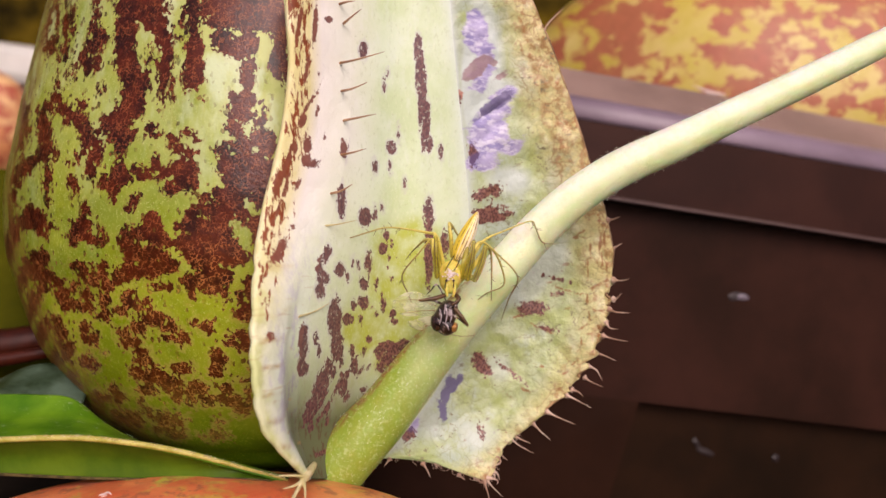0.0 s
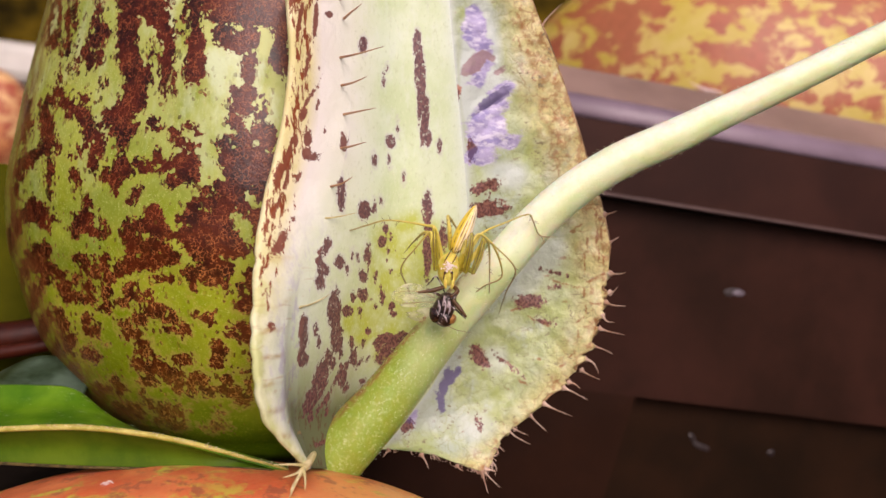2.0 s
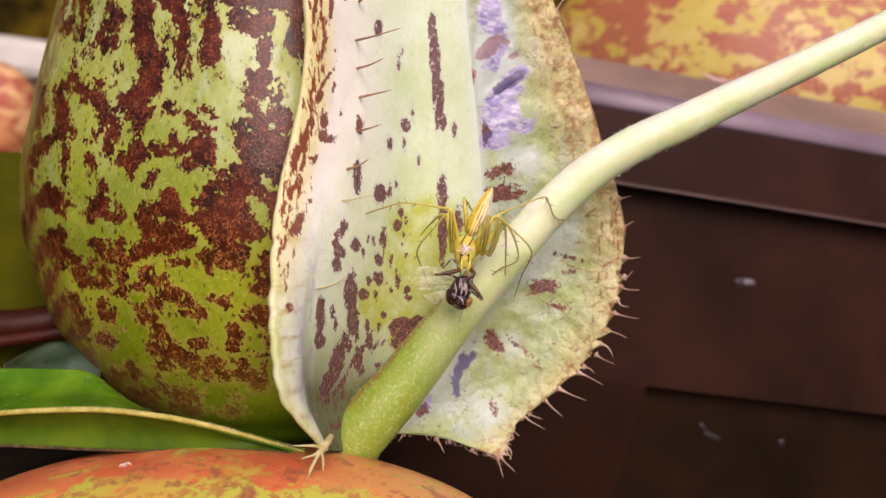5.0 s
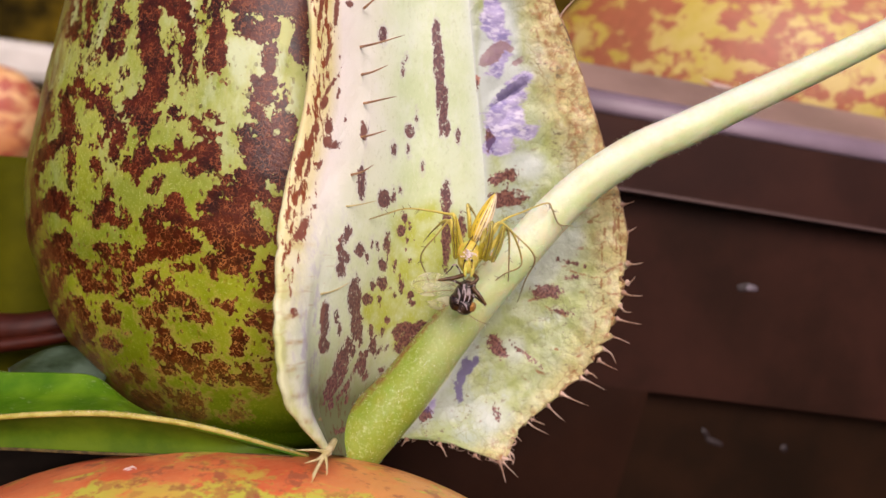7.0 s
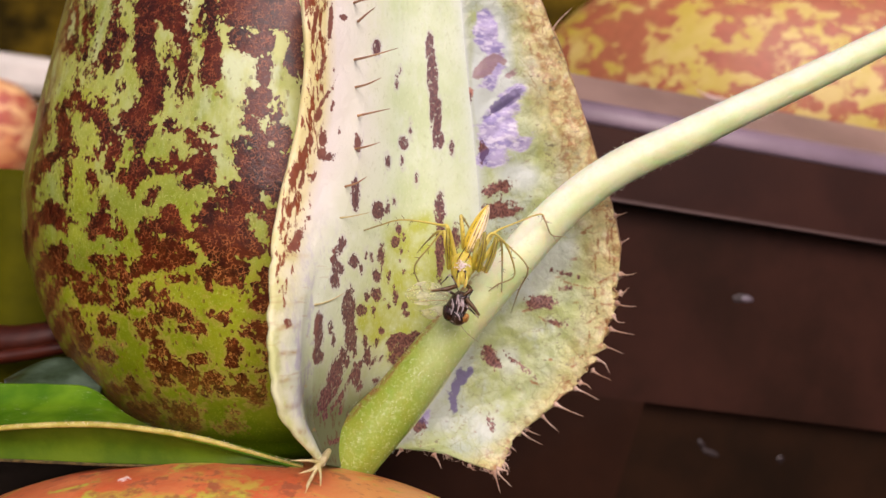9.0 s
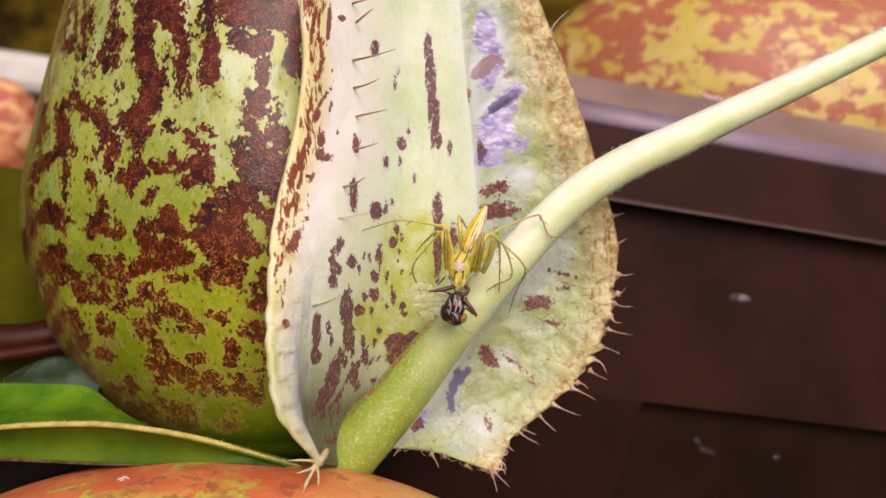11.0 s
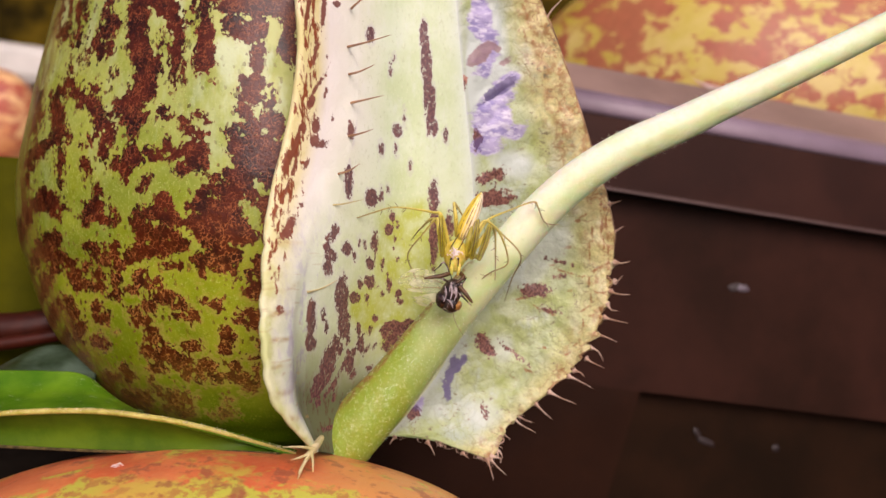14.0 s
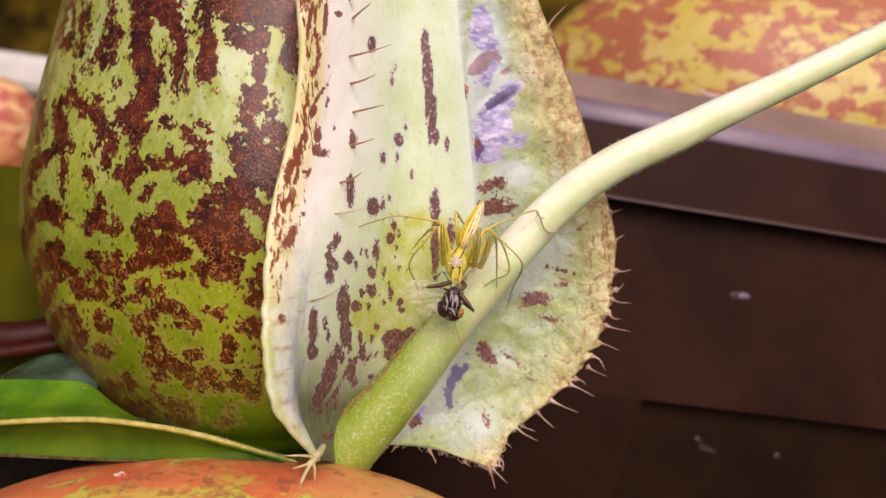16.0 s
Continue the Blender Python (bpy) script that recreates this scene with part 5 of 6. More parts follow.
def wings(plant):
    back = [tuple(np.add(c, (1.2 * k, 6.0 * k, 0))) for c, k in zip(CREST, (1, 1, 1, 1, 1, 0.9, 0.7, 0.35, 0.2, 0.1))]
    lip = [tuple(np.add(c, (-0.1 * k, 1.2 * k, 0))) for c, k in zip(CREST, (1, 1, 1, 1, 1, 1, 0.9, 0.5, 0.3, 0.15))]
    p, s, t = loft([back, lip, CREST, ROLL, TROUGH, FACE], 260, 111)
    keep = s <= 0.801
    p, s, t = p[keep], s[keep] / 0.8, t[keep]
    calm = np.clip((1 - s) / 0.15, 0, 1)
    p[:, 0] += (0.10 + 0.16 * np.clip((t - 0.45) / 0.2, 0, 1)) * rough_noise(p, 0.35) * np.clip((0.75 - s) / 0.1, 0, 1)
    p[:, 1] += (0.25 * rough_noise(p, 0.25, 4.0) + 0.10 * rough_noise(p, 0.7, 2.0)) * calm
    x, z = flat(p, 88)
    ribs, gap = np.zeros(len(p)), np.full(len(p), 9.0)
    for z0 in (2.0, -2.1, -6.5, -9.0, -11.7, -14.2, -16.7, -19.1):
        ribs = np.maximum(ribs, np.exp(-((z - z0 - 1.6 * np.clip((s - 0.55) / 0.4, 0, 1) ** 2 + 0.3 * rough_noise(p, 0.5, 3.0)) / 0.2) ** 2))
        gap = np.minimum(gap, np.abs(z - z0))
    p[:, 0] -= 0.19 * np.clip(gap / 1.1, 0, 1) ** 0.7 * np.clip((3 - z) / 4, 0, 1) * np.clip((z + 20) / 3, 0, 1) * np.clip((0.7 - s) / 0.15, 0, 1)
    ribs *= np.clip((s - 0.45) / 0.1, 0, 1)
    p[:, 1] -= 0.10 * ribs * np.clip((1 - s) / 0.2, 0, 1)
    p[:, 0] -= 0.05 * ribs * (s < 0.62)
    me = mesh_of("left_wing", p, grid_faces(260, 89), FOLD)
    spots = blots(x, z, [[(-16.13, -0.49, 0.49, 1.43, -25), (-16.95, -8.61, 0.38, 0.44), (-13.39, 10.21, 0.49, 0.99),
        (-12.73, 8.28, 0.66, 0.44), (-17.23, 1.15, 0.16, 0.77), (-14.76, 1.98, 0.16, 0.22)]])
    spots = np.maximum(spots, 2.6 * blots(x, z, [CREST_STREAKS]))
    flecks = 1.8 * blots(*flat(p, 102), [SPOTS_FACE, SPOTS_FACE_MIDDLE, SPOTS_FACE_LOW, SPOTS_FACE_FINE, SPOTS_FACE_STREAKS])
    spots = np.where(s > 0.74, np.maximum(spots, flecks), spots)
    zone = np.zeros((len(p), 3))
    zone[:, 0] = np.clip(1.2 - np.abs(s - 0.57) / 0.19, 0, 1) * np.clip((0.66 - t) / 0.2, 0, 1)
    zone[:, 1] = np.clip((t - 0.42) / 0.2, 0, 1)
    zone[:, 2] = np.clip((s - 0.66) / 0.1, 0, 1) * np.clip((0.62 - t) / 0.2, 0, 1)
    side = np.stack([np.clip((s - 0.66) / 0.3, 0, 1), ribs * np.clip((s - 0.5) / 0.1, 0, 1) * np.clip((0.86 - s) / 0.1, 0, 1), np.clip((s - 0.55) / 0.24, 0, 1)], 1)
    join = np.zeros((len(p), 3))
    join[:, 0] = 0.6 * np.clip((0.6 - t) / 0.25, 0, 1)
    # Green: where the trough's shade and stain are painted.
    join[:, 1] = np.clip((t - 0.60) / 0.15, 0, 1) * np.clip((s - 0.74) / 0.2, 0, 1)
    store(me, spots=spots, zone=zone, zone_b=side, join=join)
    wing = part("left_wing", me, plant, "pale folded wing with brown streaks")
    thicken(wing, 0.3, False)

    p, s, t = loft([ROLL, TROUGH, FACE, MIDDLE, RIDGE], 260, 213)
    keep = s >= 0.2499
    p, s, t = p[keep], (s[keep] - 0.25) / 0.75, t[keep]
    p[:, 1] += 0.2 * rough_noise(p, 0.2, 2.0) * np.clip((0.95 - s) / 0.2, 0, 1) * np.clip(s / 0.15, 0, 1)
    x, z = flat(p, 102)
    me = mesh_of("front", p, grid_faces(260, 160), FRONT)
    zone = np.zeros((len(p), 3))
    glow = blots(x, z, [[(-5.98, -3.12, 3.69, 7.63), (-5.98, -10.75, 3.82, 5.72), (-9.16, -19.02, 4.45, 3.18), (0.38, -1.21, 2.54, 4.45),
        (-13.48, -21.88, 2.16, 2.54), (-9.16, -8.84, 3.82, 4.45), (-3.4, -1.5, 4.6, 6.4), (-4.6, -7.5, 3.4, 5.0)]], 20) / 1.9
    zone[:, 0] = np.maximum(np.clip(glow, 0, 0.92), 0.48 * np.clip((t - 0.36) / 0.2, 0, 1) * np.clip(s / 0.3, 0, 1))
    zone[:, 2] = 0.6 * np.clip(1 - s / 0.26, 0, 1) * np.clip((0.6 - t) / 0.25, 0, 1)
    zone[:, 1] = np.clip((s - 0.8) / 0.2, 0, 1) ** 1.5 * (0.75 + 0.5 * rough_noise(p, 0.12, 8.0))
    flecks = 1.8 * blots(x, z, [SPOTS_FACE, SPOTS_FACE_MIDDLE, SPOTS_FACE_LOW, SPOTS_FACE_FINE, SPOTS_FACE_STREAKS])
    # Last field: painted shade and stain low in the trough.
    store(me, spots=np.maximum(flecks, 3.5 * blots(x, z, [SPOTS_FIRM])), zone=zone, shade_stain=np.clip((t - 0.60) / 0.15, 0, 1) * np.clip((0.62 - s) / 0.35, 0, 1))
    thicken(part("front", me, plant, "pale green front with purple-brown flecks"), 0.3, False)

    p, s, t = loft([RIDGE, INNER, OUTER, BORDER, MARGIN], 320, 160)
    edge = np.clip((s - 0.8) / 0.2, 0, 1)
    calm = np.clip(s / 0.15, 0, 1)
    p[:, 1] += calm * (0.55 * rough_noise(p, 0.28, 7.0) + 0.15 * rough_noise(p, 0.8, 9.0) + 0.5 * edge * rough_noise(p, 0.5, 1.0))
    roots = np.array([f[0] for f in FRINGE])
    far = np.sqrt(((p[:, None, [0, 2]] - roots[None, :, [0, 2]]) ** 2).sum(2)).min(1)
    bite = np.clip((far - 0.1) / 0.55, 0, 1) ** 0.8 * np.clip((s - 0.9) / 0.1, 0, 1) * np.clip((t - 0.5) / 0.08, 0, 1) * np.clip((0.97 - t) / 0.05, 0, 1)
    inward = curve_at(BORDER, t) - curve_at(MARGIN, t)
    p += inward * (bite * 1.05 / (np.linalg.norm(inward, axis=1) + 1e-9))[:, None]
    p[s < 0.001] += np.array((-0.4, 0.2, 0))
    x, z = flat(p, 109)
    crease = blots(x, z, [[(5.57, 16.51, 3.4, 0.61, 33)]], 3)
    p[:, 1] += np.clip(crease / 0.6, 0, 1) * 0.7
    me = mesh_of("right_wing", p, grid_faces(320, 160), WING)
    zone = np.zeros((len(p), 3))
    top = np.clip((0.55 - t) / 0.25, 0, 1)
    zone[:, 0] = np.clip((s - 0.58 + 0.18 * top) / 0.28, 0, 1) * (0.74 + 0.2 * top) + 0.35 * np.clip((s - 0.88 + 0.05 * top) / 0.08, 0, 1) * np.clip((0.8 - t) / 0.2, 0.3, 1)
    zone[:, 1] = np.clip(blots(x, z, [LILAC], 3) / 1.4 + 0.42, 0, 1)
    zone[:, 2] = np.maximum(np.clip(blots(x, z, [WHITE], 3) / 2.0, 0, 0.5) * (1 + 0.9 * top), 0.95 * np.clip(1 - s / 0.14, 0, 1) ** 1.5)
    # Third tint is indigo; along the crease it paints the fold's shadow.
    tint = np.stack([blots(x, z, [[(3.9, 21.7, 2.2, 0.95, 45), (6.9, 20.9, 1.0, 0.35, 35), (5.9, 22.3, 0.5, 0.35)]], 3) / 1.2 + 0.5,
        blots(x, z, [[(1.7, 18.2, 0.55, 0.95, -10)]], 3) / 1.2 + 0.42,
        blots(x, z, [[(6.3, 17.4, 2.4, 0.75, 32), (7.5, 18.2, 0.8, 0.7, 20), (0.1, -17.6, 0.6, 1.4, -8), (0.9, -16.2, 0.8, 1.1, 20), (1.9, -15.6, 0.5, 0.9, -30), (-0.2, -19.2, 0.5, 1.3, 15)]], 3) / 1.2 + 0.5], 1)
    marks = np.maximum(blots(x, z, [SPOTS_WING]), 2.2 * blots(x, z, [[(6.12, 3.87, 1.5, 0.61, 8), (4.49, 3.47, 0.82, 0.41),
        (7.75, 4.28, 0.68, 0.27, 20), (4.35, -13.66, 0.54, 1.36, 30)]]))
    store(me, spots=marks, veins=blots(x, z, [SPOTS_WING_VEINS, SPOTS_WING_RIM]), zone=zone, tint=tint)
    wing = part("right_wing", me, plant, "pale crinkled wing with lilac stains and a tan fringed margin")
    thicken(wing, 0.3, False)
    part("wing_edge", tube("wing_edge", p.reshape(320, 160, 3)[::3, -1], [0.2, 0.2, 0.17, 0.2, 0.16, 0.16, 0.14, 0.15, 0.13, 0.12], WING_EDGE, 8, 320), wing)


wings(PITCHER)


def fringe(plant):
    """The bristles: root, bend, tip."""
    low = [[(5.18, 106.6, -26.85), (5.57, 106.3, -27.64), (7.01, 106, -29.01)], [(4.78, 106.4, -27.13), (5.15, 106, -28.22),
        (5.54, 105.8, -29.62)], [(5.18, 106.5, -26.89), (6.36, 106.2, -27.08), (6.34, 106, -27.56)],
           [(-2.37, 105.5, -24.93), (-1.84, 105.2, -25.65), (-1.44, 105, -26.51)], [(1.85, 106, -26.37), (2.24, 105.8, -26.72),
               (2.63, 105.6, -26.93)], [(-6.14, 104.8, -24.24), (-6.52, 104.6, -24.72), (-6.78, 104.5, -25.08)],
           [(11.69, 106.5, 25.3), (12.42, 106, 26.5), (14.08, 105.5, 28.09)], [(19.84, 109, 3.47), (20.43, 108.5, 3.59),
               (21.14, 108, 3.84)], [(20.43, 109.2, 0.07), (20.89, 108.8, 0.34), (21.49, 108.4, 0.74)]]
    for pts in FRINGE + low:
        part("bristle", tube("bristle", pts, [0.42, 0.15, 0.085, 0.055, 0.015], BRISTLE, 8, 14), plant)
    curls = [[(5.47, 107, -26.49), (5.88, 107.2, -25.33), (6.43, 107.4, -24.58), (6.82, 107.2, -25.2), (6.14, 107, -25.55)], [(4.92, 106.6, -26.65),
        (5.19, 106.8, -26.04), (5.87, 107, -26.08), (6.13, 106.8, -26.97)]]
    for pts in curls:
        part("bristle", tube("bristle", pts, [0.16, 0.12, 0.1, 0.08], BRISTLE, 6, 16), plant)
    inner = [[(-11.01, 96, 19.69), (-8.98, 93.5, 19.53), (-5.9, 91, 19.8)], [(-10.89, 96, 16.7), (-9.38, 94, 16.64),
        (-7.69, 92, 16.92)], [(-10.65, 96, 13.59), (-8.91, 94, 13.6), (-6.73, 91.5, 13.63)],
             [(-10.97, 95.6, 9.9), (-9.49, 94, 9.98), (-7.8, 92, 10.2)], [(-12.02, 94.5, 5.72), (-10.44, 93, 5.97),
                 (-9.13, 91.5, 6.56)], [(-12.99, 93, 2.35), (-11.19, 93.5, 2.5), (-8.77, 92.5, 2.95)],
             [(-10.53, 96, 23.88), (-9.54, 94.5, 24.22), (-8.35, 93, 24.64)], [(-14.02, 88.5, -6.57), (-12.94, 91, -6.3),
                 (-11.53, 92.5, -5.48)], [(-11.01, 96, 25.92), (-10.19, 95, 25.88), (-9.14, 94, 25.73)]]
    for pts in inner:
        if pts[0][2] > 3:
            part("bristle", tube("bristle", pts, [0.15, 0.12, 0.08, 0.02], BRISTLE_BROWN, 6, 12), plant, "brown bristle")
        else:
            part("bristle", tube("bristle", pts, [0.12, 0.10, 0.07, 0.02], SPUR, 6, 12), plant)
    spur = part("spur", tube("spur", [(-12.94, 91, -21.62), (-13.12, 88.4, -21.88), (-13.61, 86.6, -22.41)], [0.3, 0.42, 0.3], SPUR, 10, 14), plant, "pale branched spur at the wing's foot")
    foot = [[(-13.3, 87.4, -21.96), (-14.4, 86.2, -21.55), (-15.97, 85.4, -21.4)], [(-13.53, 86.8, -22.3), (-14.16, 86, -22.47),
        (-15.16, 85.6, -22.68)], [(-13.55, 86.6, -22.35), (-13.91, 85.8, -23.16), (-14.42, 85, -24.43)], [(-13.37, 86.8, -22.24),
        (-13.08, 86, -22.9), (-13.02, 85.6, -23.86)],
            [(-13.55, 86.6, -22.41), (-14.23, 85.8, -23.59), (-14.39, 85.5, -24.04)]]
    for pts in foot:
        part("bristle", tube("bristle", pts, [0.26, 0.15, 0.10, 0.03], SPUR, 6, 14), spur)


fringe(PITCHER)


def margin_fuzz(plant):
    """Fine curled hairs along the wing's lower edge and round its tip."""
    rng = np.random.default_rng(21)
    foot = [(-5.5, 105, -24.42), (-1.45, 105.6, -24.95), (2.25, 106, -26.3), (5.04, 106.4, -27.27), (5.88, 107.2, -25.73),
        (6.77, 108.6, -24.31), (9.28, 109.4, -22.17)]
    hairs = []
    for t in np.concatenate([rng.random(46), rng.uniform(0.4, 0.72, 16)]):
        root = curve_at(foot, [t])[0]
        way = np.array((rng.normal(0.25, 0.5), rng.normal(-0.3, 0.3), -rng.uniform(0.3, 1.0)))
        length = rng.uniform(0.35, 1.0)
        bend = np.array((rng.normal(0, 0.35), 0, rng.normal(0.1, 0.3)))
        hairs.append(tube("hair", [root + (0, -0.1, 0.15), root + way * length * 0.5, root + way * length + bend], [0.05, 0.032, 0.012], BRISTLE, 4, 6))
    tagged(part("margin_hairs", merged("margin_hairs", hairs, BRISTLE), plant, "fine curled hairs on the wing's edge"), kind="stuff")


margin_fuzz(PITCHER)

STEM = [(64.5, 106, 31.13), (56.8, 104, 26.78), (49.03, 102, 22.96), (40.68, 101, 18.83), (32.17, 100, 14.84), (25.21, 99.6, 11.49),
    (19.58, 99.4, 8.92), (14.63, 99.4, 5.76), (10.31, 99.6, 1.86), (5.97, 99.8, -3.05), (1.4, 100, -8.2), (-2.85, 100.2, -13.5),
    (-6.35, 99.8, -17.95), (-10.0, 99.4, -21.9), (-12.6, 99.6, -25.0), (-14.23, 101, -28.59)]
THICK = [1.5, 1.5, 1.55, 1.65, 1.8, 1.98, 2.05, 2.1, 2.18, 2.28, 2.5, 2.8, 3.05, 3.35, 3.4, 2.9]


def tendril(plant):
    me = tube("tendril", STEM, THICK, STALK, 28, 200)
    co = np.empty(len(me.vertices) * 3)
    me.vertices.foreach_get("co", co)
    co = co.reshape(-1, 3) / MM
    zone = np.zeros((len(co), 3))
    zone[:, 0] = np.clip((7 - co[:, 0]) / 12, 0, 1)
    along = np.repeat(np.arange(200), 28)
    centre = curve_at(STEM, np.linspace(0, 1, 200))[along]
    side = np.zeros(len(co))
    wide = curve_at([[v] for v in THICK], np.linspace(0, 1, 200))[along, 0]
    side[: len(centre)] = ((co[: len(centre), 2] - centre[:, 2]) - (co[: len(centre), 0] - centre[:, 0])) / wide
    zone[:, 1] = np.clip((side - 1.10) / 0.14, 0, 1) * np.clip((-1 - co[:, 2]) / 4, 0, 1)
    # Blue: the upper side, for its painted light.
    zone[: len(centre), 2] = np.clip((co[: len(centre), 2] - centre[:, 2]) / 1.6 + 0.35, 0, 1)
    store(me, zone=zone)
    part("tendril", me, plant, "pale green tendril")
    rng = np.random.default_rng(11)
    hairs = []
    for t in rng.random(2200):
        c, r = curve_at(STEM, [t])[0], curve_at([[v] for v in THICK], [t])[0, 0]
        if c[0] > 60:
            continue
        a = rng.uniform(0, 2 * np.pi)
        b = curve_at(STEM, [min(t + 0.01, 1)])[0] - c
        b /= np.linalg.norm(b) + 1e-9
        s = np.cross(b, (0, 1, 0))
        s /= np.linalg.norm(s) + 1e-9
        out = math.cos(a) * s + math.sin(a) * np.cross(s, b)
        root = c + out * r * 0.97
        hairs.append(tube("hair", [root, root + out * rng.uniform(0.12, 0.4) + b * rng.normal(0, 0.2)], [0.03, 0.01], HAIR, 3, 3))
    tagged(part("hairs", merged("hairs", hairs, PALE_HAIR), plant, "fine pale hairs on the tendril"), kind="stuff")


tendril(PITCHER)


# ---- the spider and its prey ----
def leg(parent, pts, radii, name="leg"):
    """Upper joints yellow, foot brown; fine spines."""
    k = len(pts)
    me = tube("leg", pts, radii, SPIDER_LEG, 8, 8 * k)
    along = np.linspace(0, 1, 8 * k)
    zone = np.zeros((len(me.vertices), 3))
    zone[: 64 * k, 0] = np.repeat(np.clip((along - 0.30) / 0.45, 0, 1), 8)
    zone[64 * k + 1, 0] = 1
    store(me, zone=zone)
    upper = part(name, me, parent)
    rng = np.random.default_rng(int(abs(pts[1][0]) * 97))
    spines = []
    for t in rng.uniform(0.25, 0.92, 9):
        c, d = curve_at(pts, [t, t + 0.02])
        d = (d - c) / (np.linalg.norm(d - c) + 1e-9)
        way = np.cross(d, (0, 1, 0)) * rng.choice((-1, 1)) + d * 0.7 + np.array((0, -0.4, 0))
        spines.append(tube("spine", [c, c + way * rng.uniform(0.35, 0.65)], [0.035, 0.012], SPIDER_DARK, 4, 3))
    tagged(part("spines", merged("spines", spines, SPIDER_DARK), upper, "fine dark spines"), kind="stuff")
    return upper


def spider():
    sp = thing("spider", "yellow lynx spider with dark-striped legs holding a dead fly", "spider")
    me = egg("abdomen", (2.48, 94.6, 1.3), (0.86, 0.85, 2.8), SPIDER_BACK, 40, 48, (0, 24, 0), 0.03, 2.0, 0.34)
    v = np.linspace(0, 2 * np.pi, 48, endpoint=False)
    across = np.outer(np.ones(40), np.cos(v)).ravel()
    bands = np.zeros((40 * 48, 3))
    for c0, w in ((-0.30, 0.06), (0.08, 0.07), (0.45, 0.14), (0.85, 0.22)):
        bands[:, 0] = np.maximum(bands[:, 0], np.clip(1.4 - np.abs(across - c0) / w, 0, 1))
    for c0, w in ((-0.62, 0.05), (-0.12, 0.07), (0.25, 0.05), (0.68, 0.06)):
        bands[:, 1] = np.maximum(bands[:, 1], np.clip(1.4 - np.abs(across - c0) / w, 0, 1))
    store(me, zone=bands)
    part("abdomen", me, sp, "tapered abdomen with cream and brown stripes")
    part("cephalothorax", egg("cephalothorax", (0.77, 94.5, -2.89), (1.2, 1.0, 1.75), SPIDER, 28, 28, (0, 8, 0), 0.05, 5.0, -0.1), sp)
    part("face", egg("face", (0.76, 94.2, -3.72), (0.72, 0.7, 0.95), SPIDER, 18, 20, (0, 2, 0), 0.04, 3.0, -0.1), sp, "yellow face")
    for pts in ([(0.41, 93.8, -3.68), (0.35, 93.7, -4.26), (0.41, 93.9, -4.92)], [(1.11, 93.8, -3.68), (1.17, 93.7, -4.26), (1.05, 93.9, -4.92)]):
        part("chelicera", tube("chelicera", pts, [0.22, 0.22, 0.14], SPIDER, 10, 12), sp)
    rng = np.random.default_rng(3)
    patch = []
    for _ in range(80):
        p = np.array((0.76, 93.45, -2.62)) + (rng.normal(0, 0.28), rng.uniform(-0.10, 0.06), rng.normal(0.02, 0.24))
        patch.append(egg("tuft", p, (rng.uniform(0.04, 0.11), 0.06, rng.uniform(0.04, 0.11)), SPIDER_PALE, 6, 8, (0, rng.uniform(-60, 60), 0)))
    part("eye_patch", merged("eye_patch", patch, SPIDER_PALE), sp, "whitish hairy eye patch")
    left_legs = [
        [(0.06, 95, -1.72), (-0.7, 93.5, 1.22), (-1.7, 94, 1.7), (-5.56, 94.8, 2.25), (-7.99, 95.6, 1.73), (-9.86, 96.4, 1.2), (-11.44, 96.6, 1.08)],
        [(-0.12, 95, -2.31), (-0.93, 93, -0.52), (-1.16, 93, 0.99), (-2.58, 94, -0.53), (-4.31, 96, -2.75), (-3.79, 98, -4.83), (-2.87, 100.2, -7.31)],
        [(0.95, 95.5, -0.83), (0.82, 94.5, 1.24), (0.71, 95, 2.72), (1.87, 97, 0.67), (1, 100, -0.56)],
        [(-0.24, 95.5, -1.73), (-1.41, 94.5, 0.94), (-2.96, 97, 0.06), (-4.14, 100.5, -1.19)]]
    right_legs = [
        [(1.66, 95, -2.31), (3.15, 93.5, -0.52), (4.34, 94, 0.94), (6.57, 95, 1.95), (9.24, 96.2, 2.94), (9.88, 96.6, 2.23),
            (10.67, 97.2, 0.73), (12.34, 98, 0.55)],
        [(1.78, 95, -2.67), (2.96, 93, -0.52), (3.94, 93, 0.75), (5.6, 93.5, -0.52), (7.8, 94.8, -2.9), (7.09, 98, -5.44), (6.61, 103, -8.16)],
        [(1.66, 95, -3.2), (3.15, 93.5, -1.69), (4.8, 93.8, 0.06), (5.15, 96, -3.53), (5.24, 100, -7.73)],
        [(1.66, 95, -3.49), (3.26, 93.5, -1.69), (5.04, 94, 0.06), (6.52, 96, -3.53), (4.6, 97, -4.78), (2.94, 98.2, -6.18)]]
    for pts in left_legs + right_legs:
        n = len(pts)
        r = [0.22, 0.23, 0.14] + [0.09] * (n - 5) + [0.075, 0.035]
        leg(sp, pts, r)
    femurs = [[(-0.75, 93.0, 1.25), (-0.72, 92.8, -0.6), (-0.62, 93.6, -2.95)], [(3.16, 93.0, 0.85), (2.92, 92.8, -1.1), (2.5, 93.6, -3.2)],
        [(4.36, 93.2, 0.35), (3.95, 93.0, -1.4), (3.25, 93.8, -3.3)], [(2.5, 94.0, 0.2), (2.25, 93.8, -1.3), (1.85, 94.3, -3.0)]]
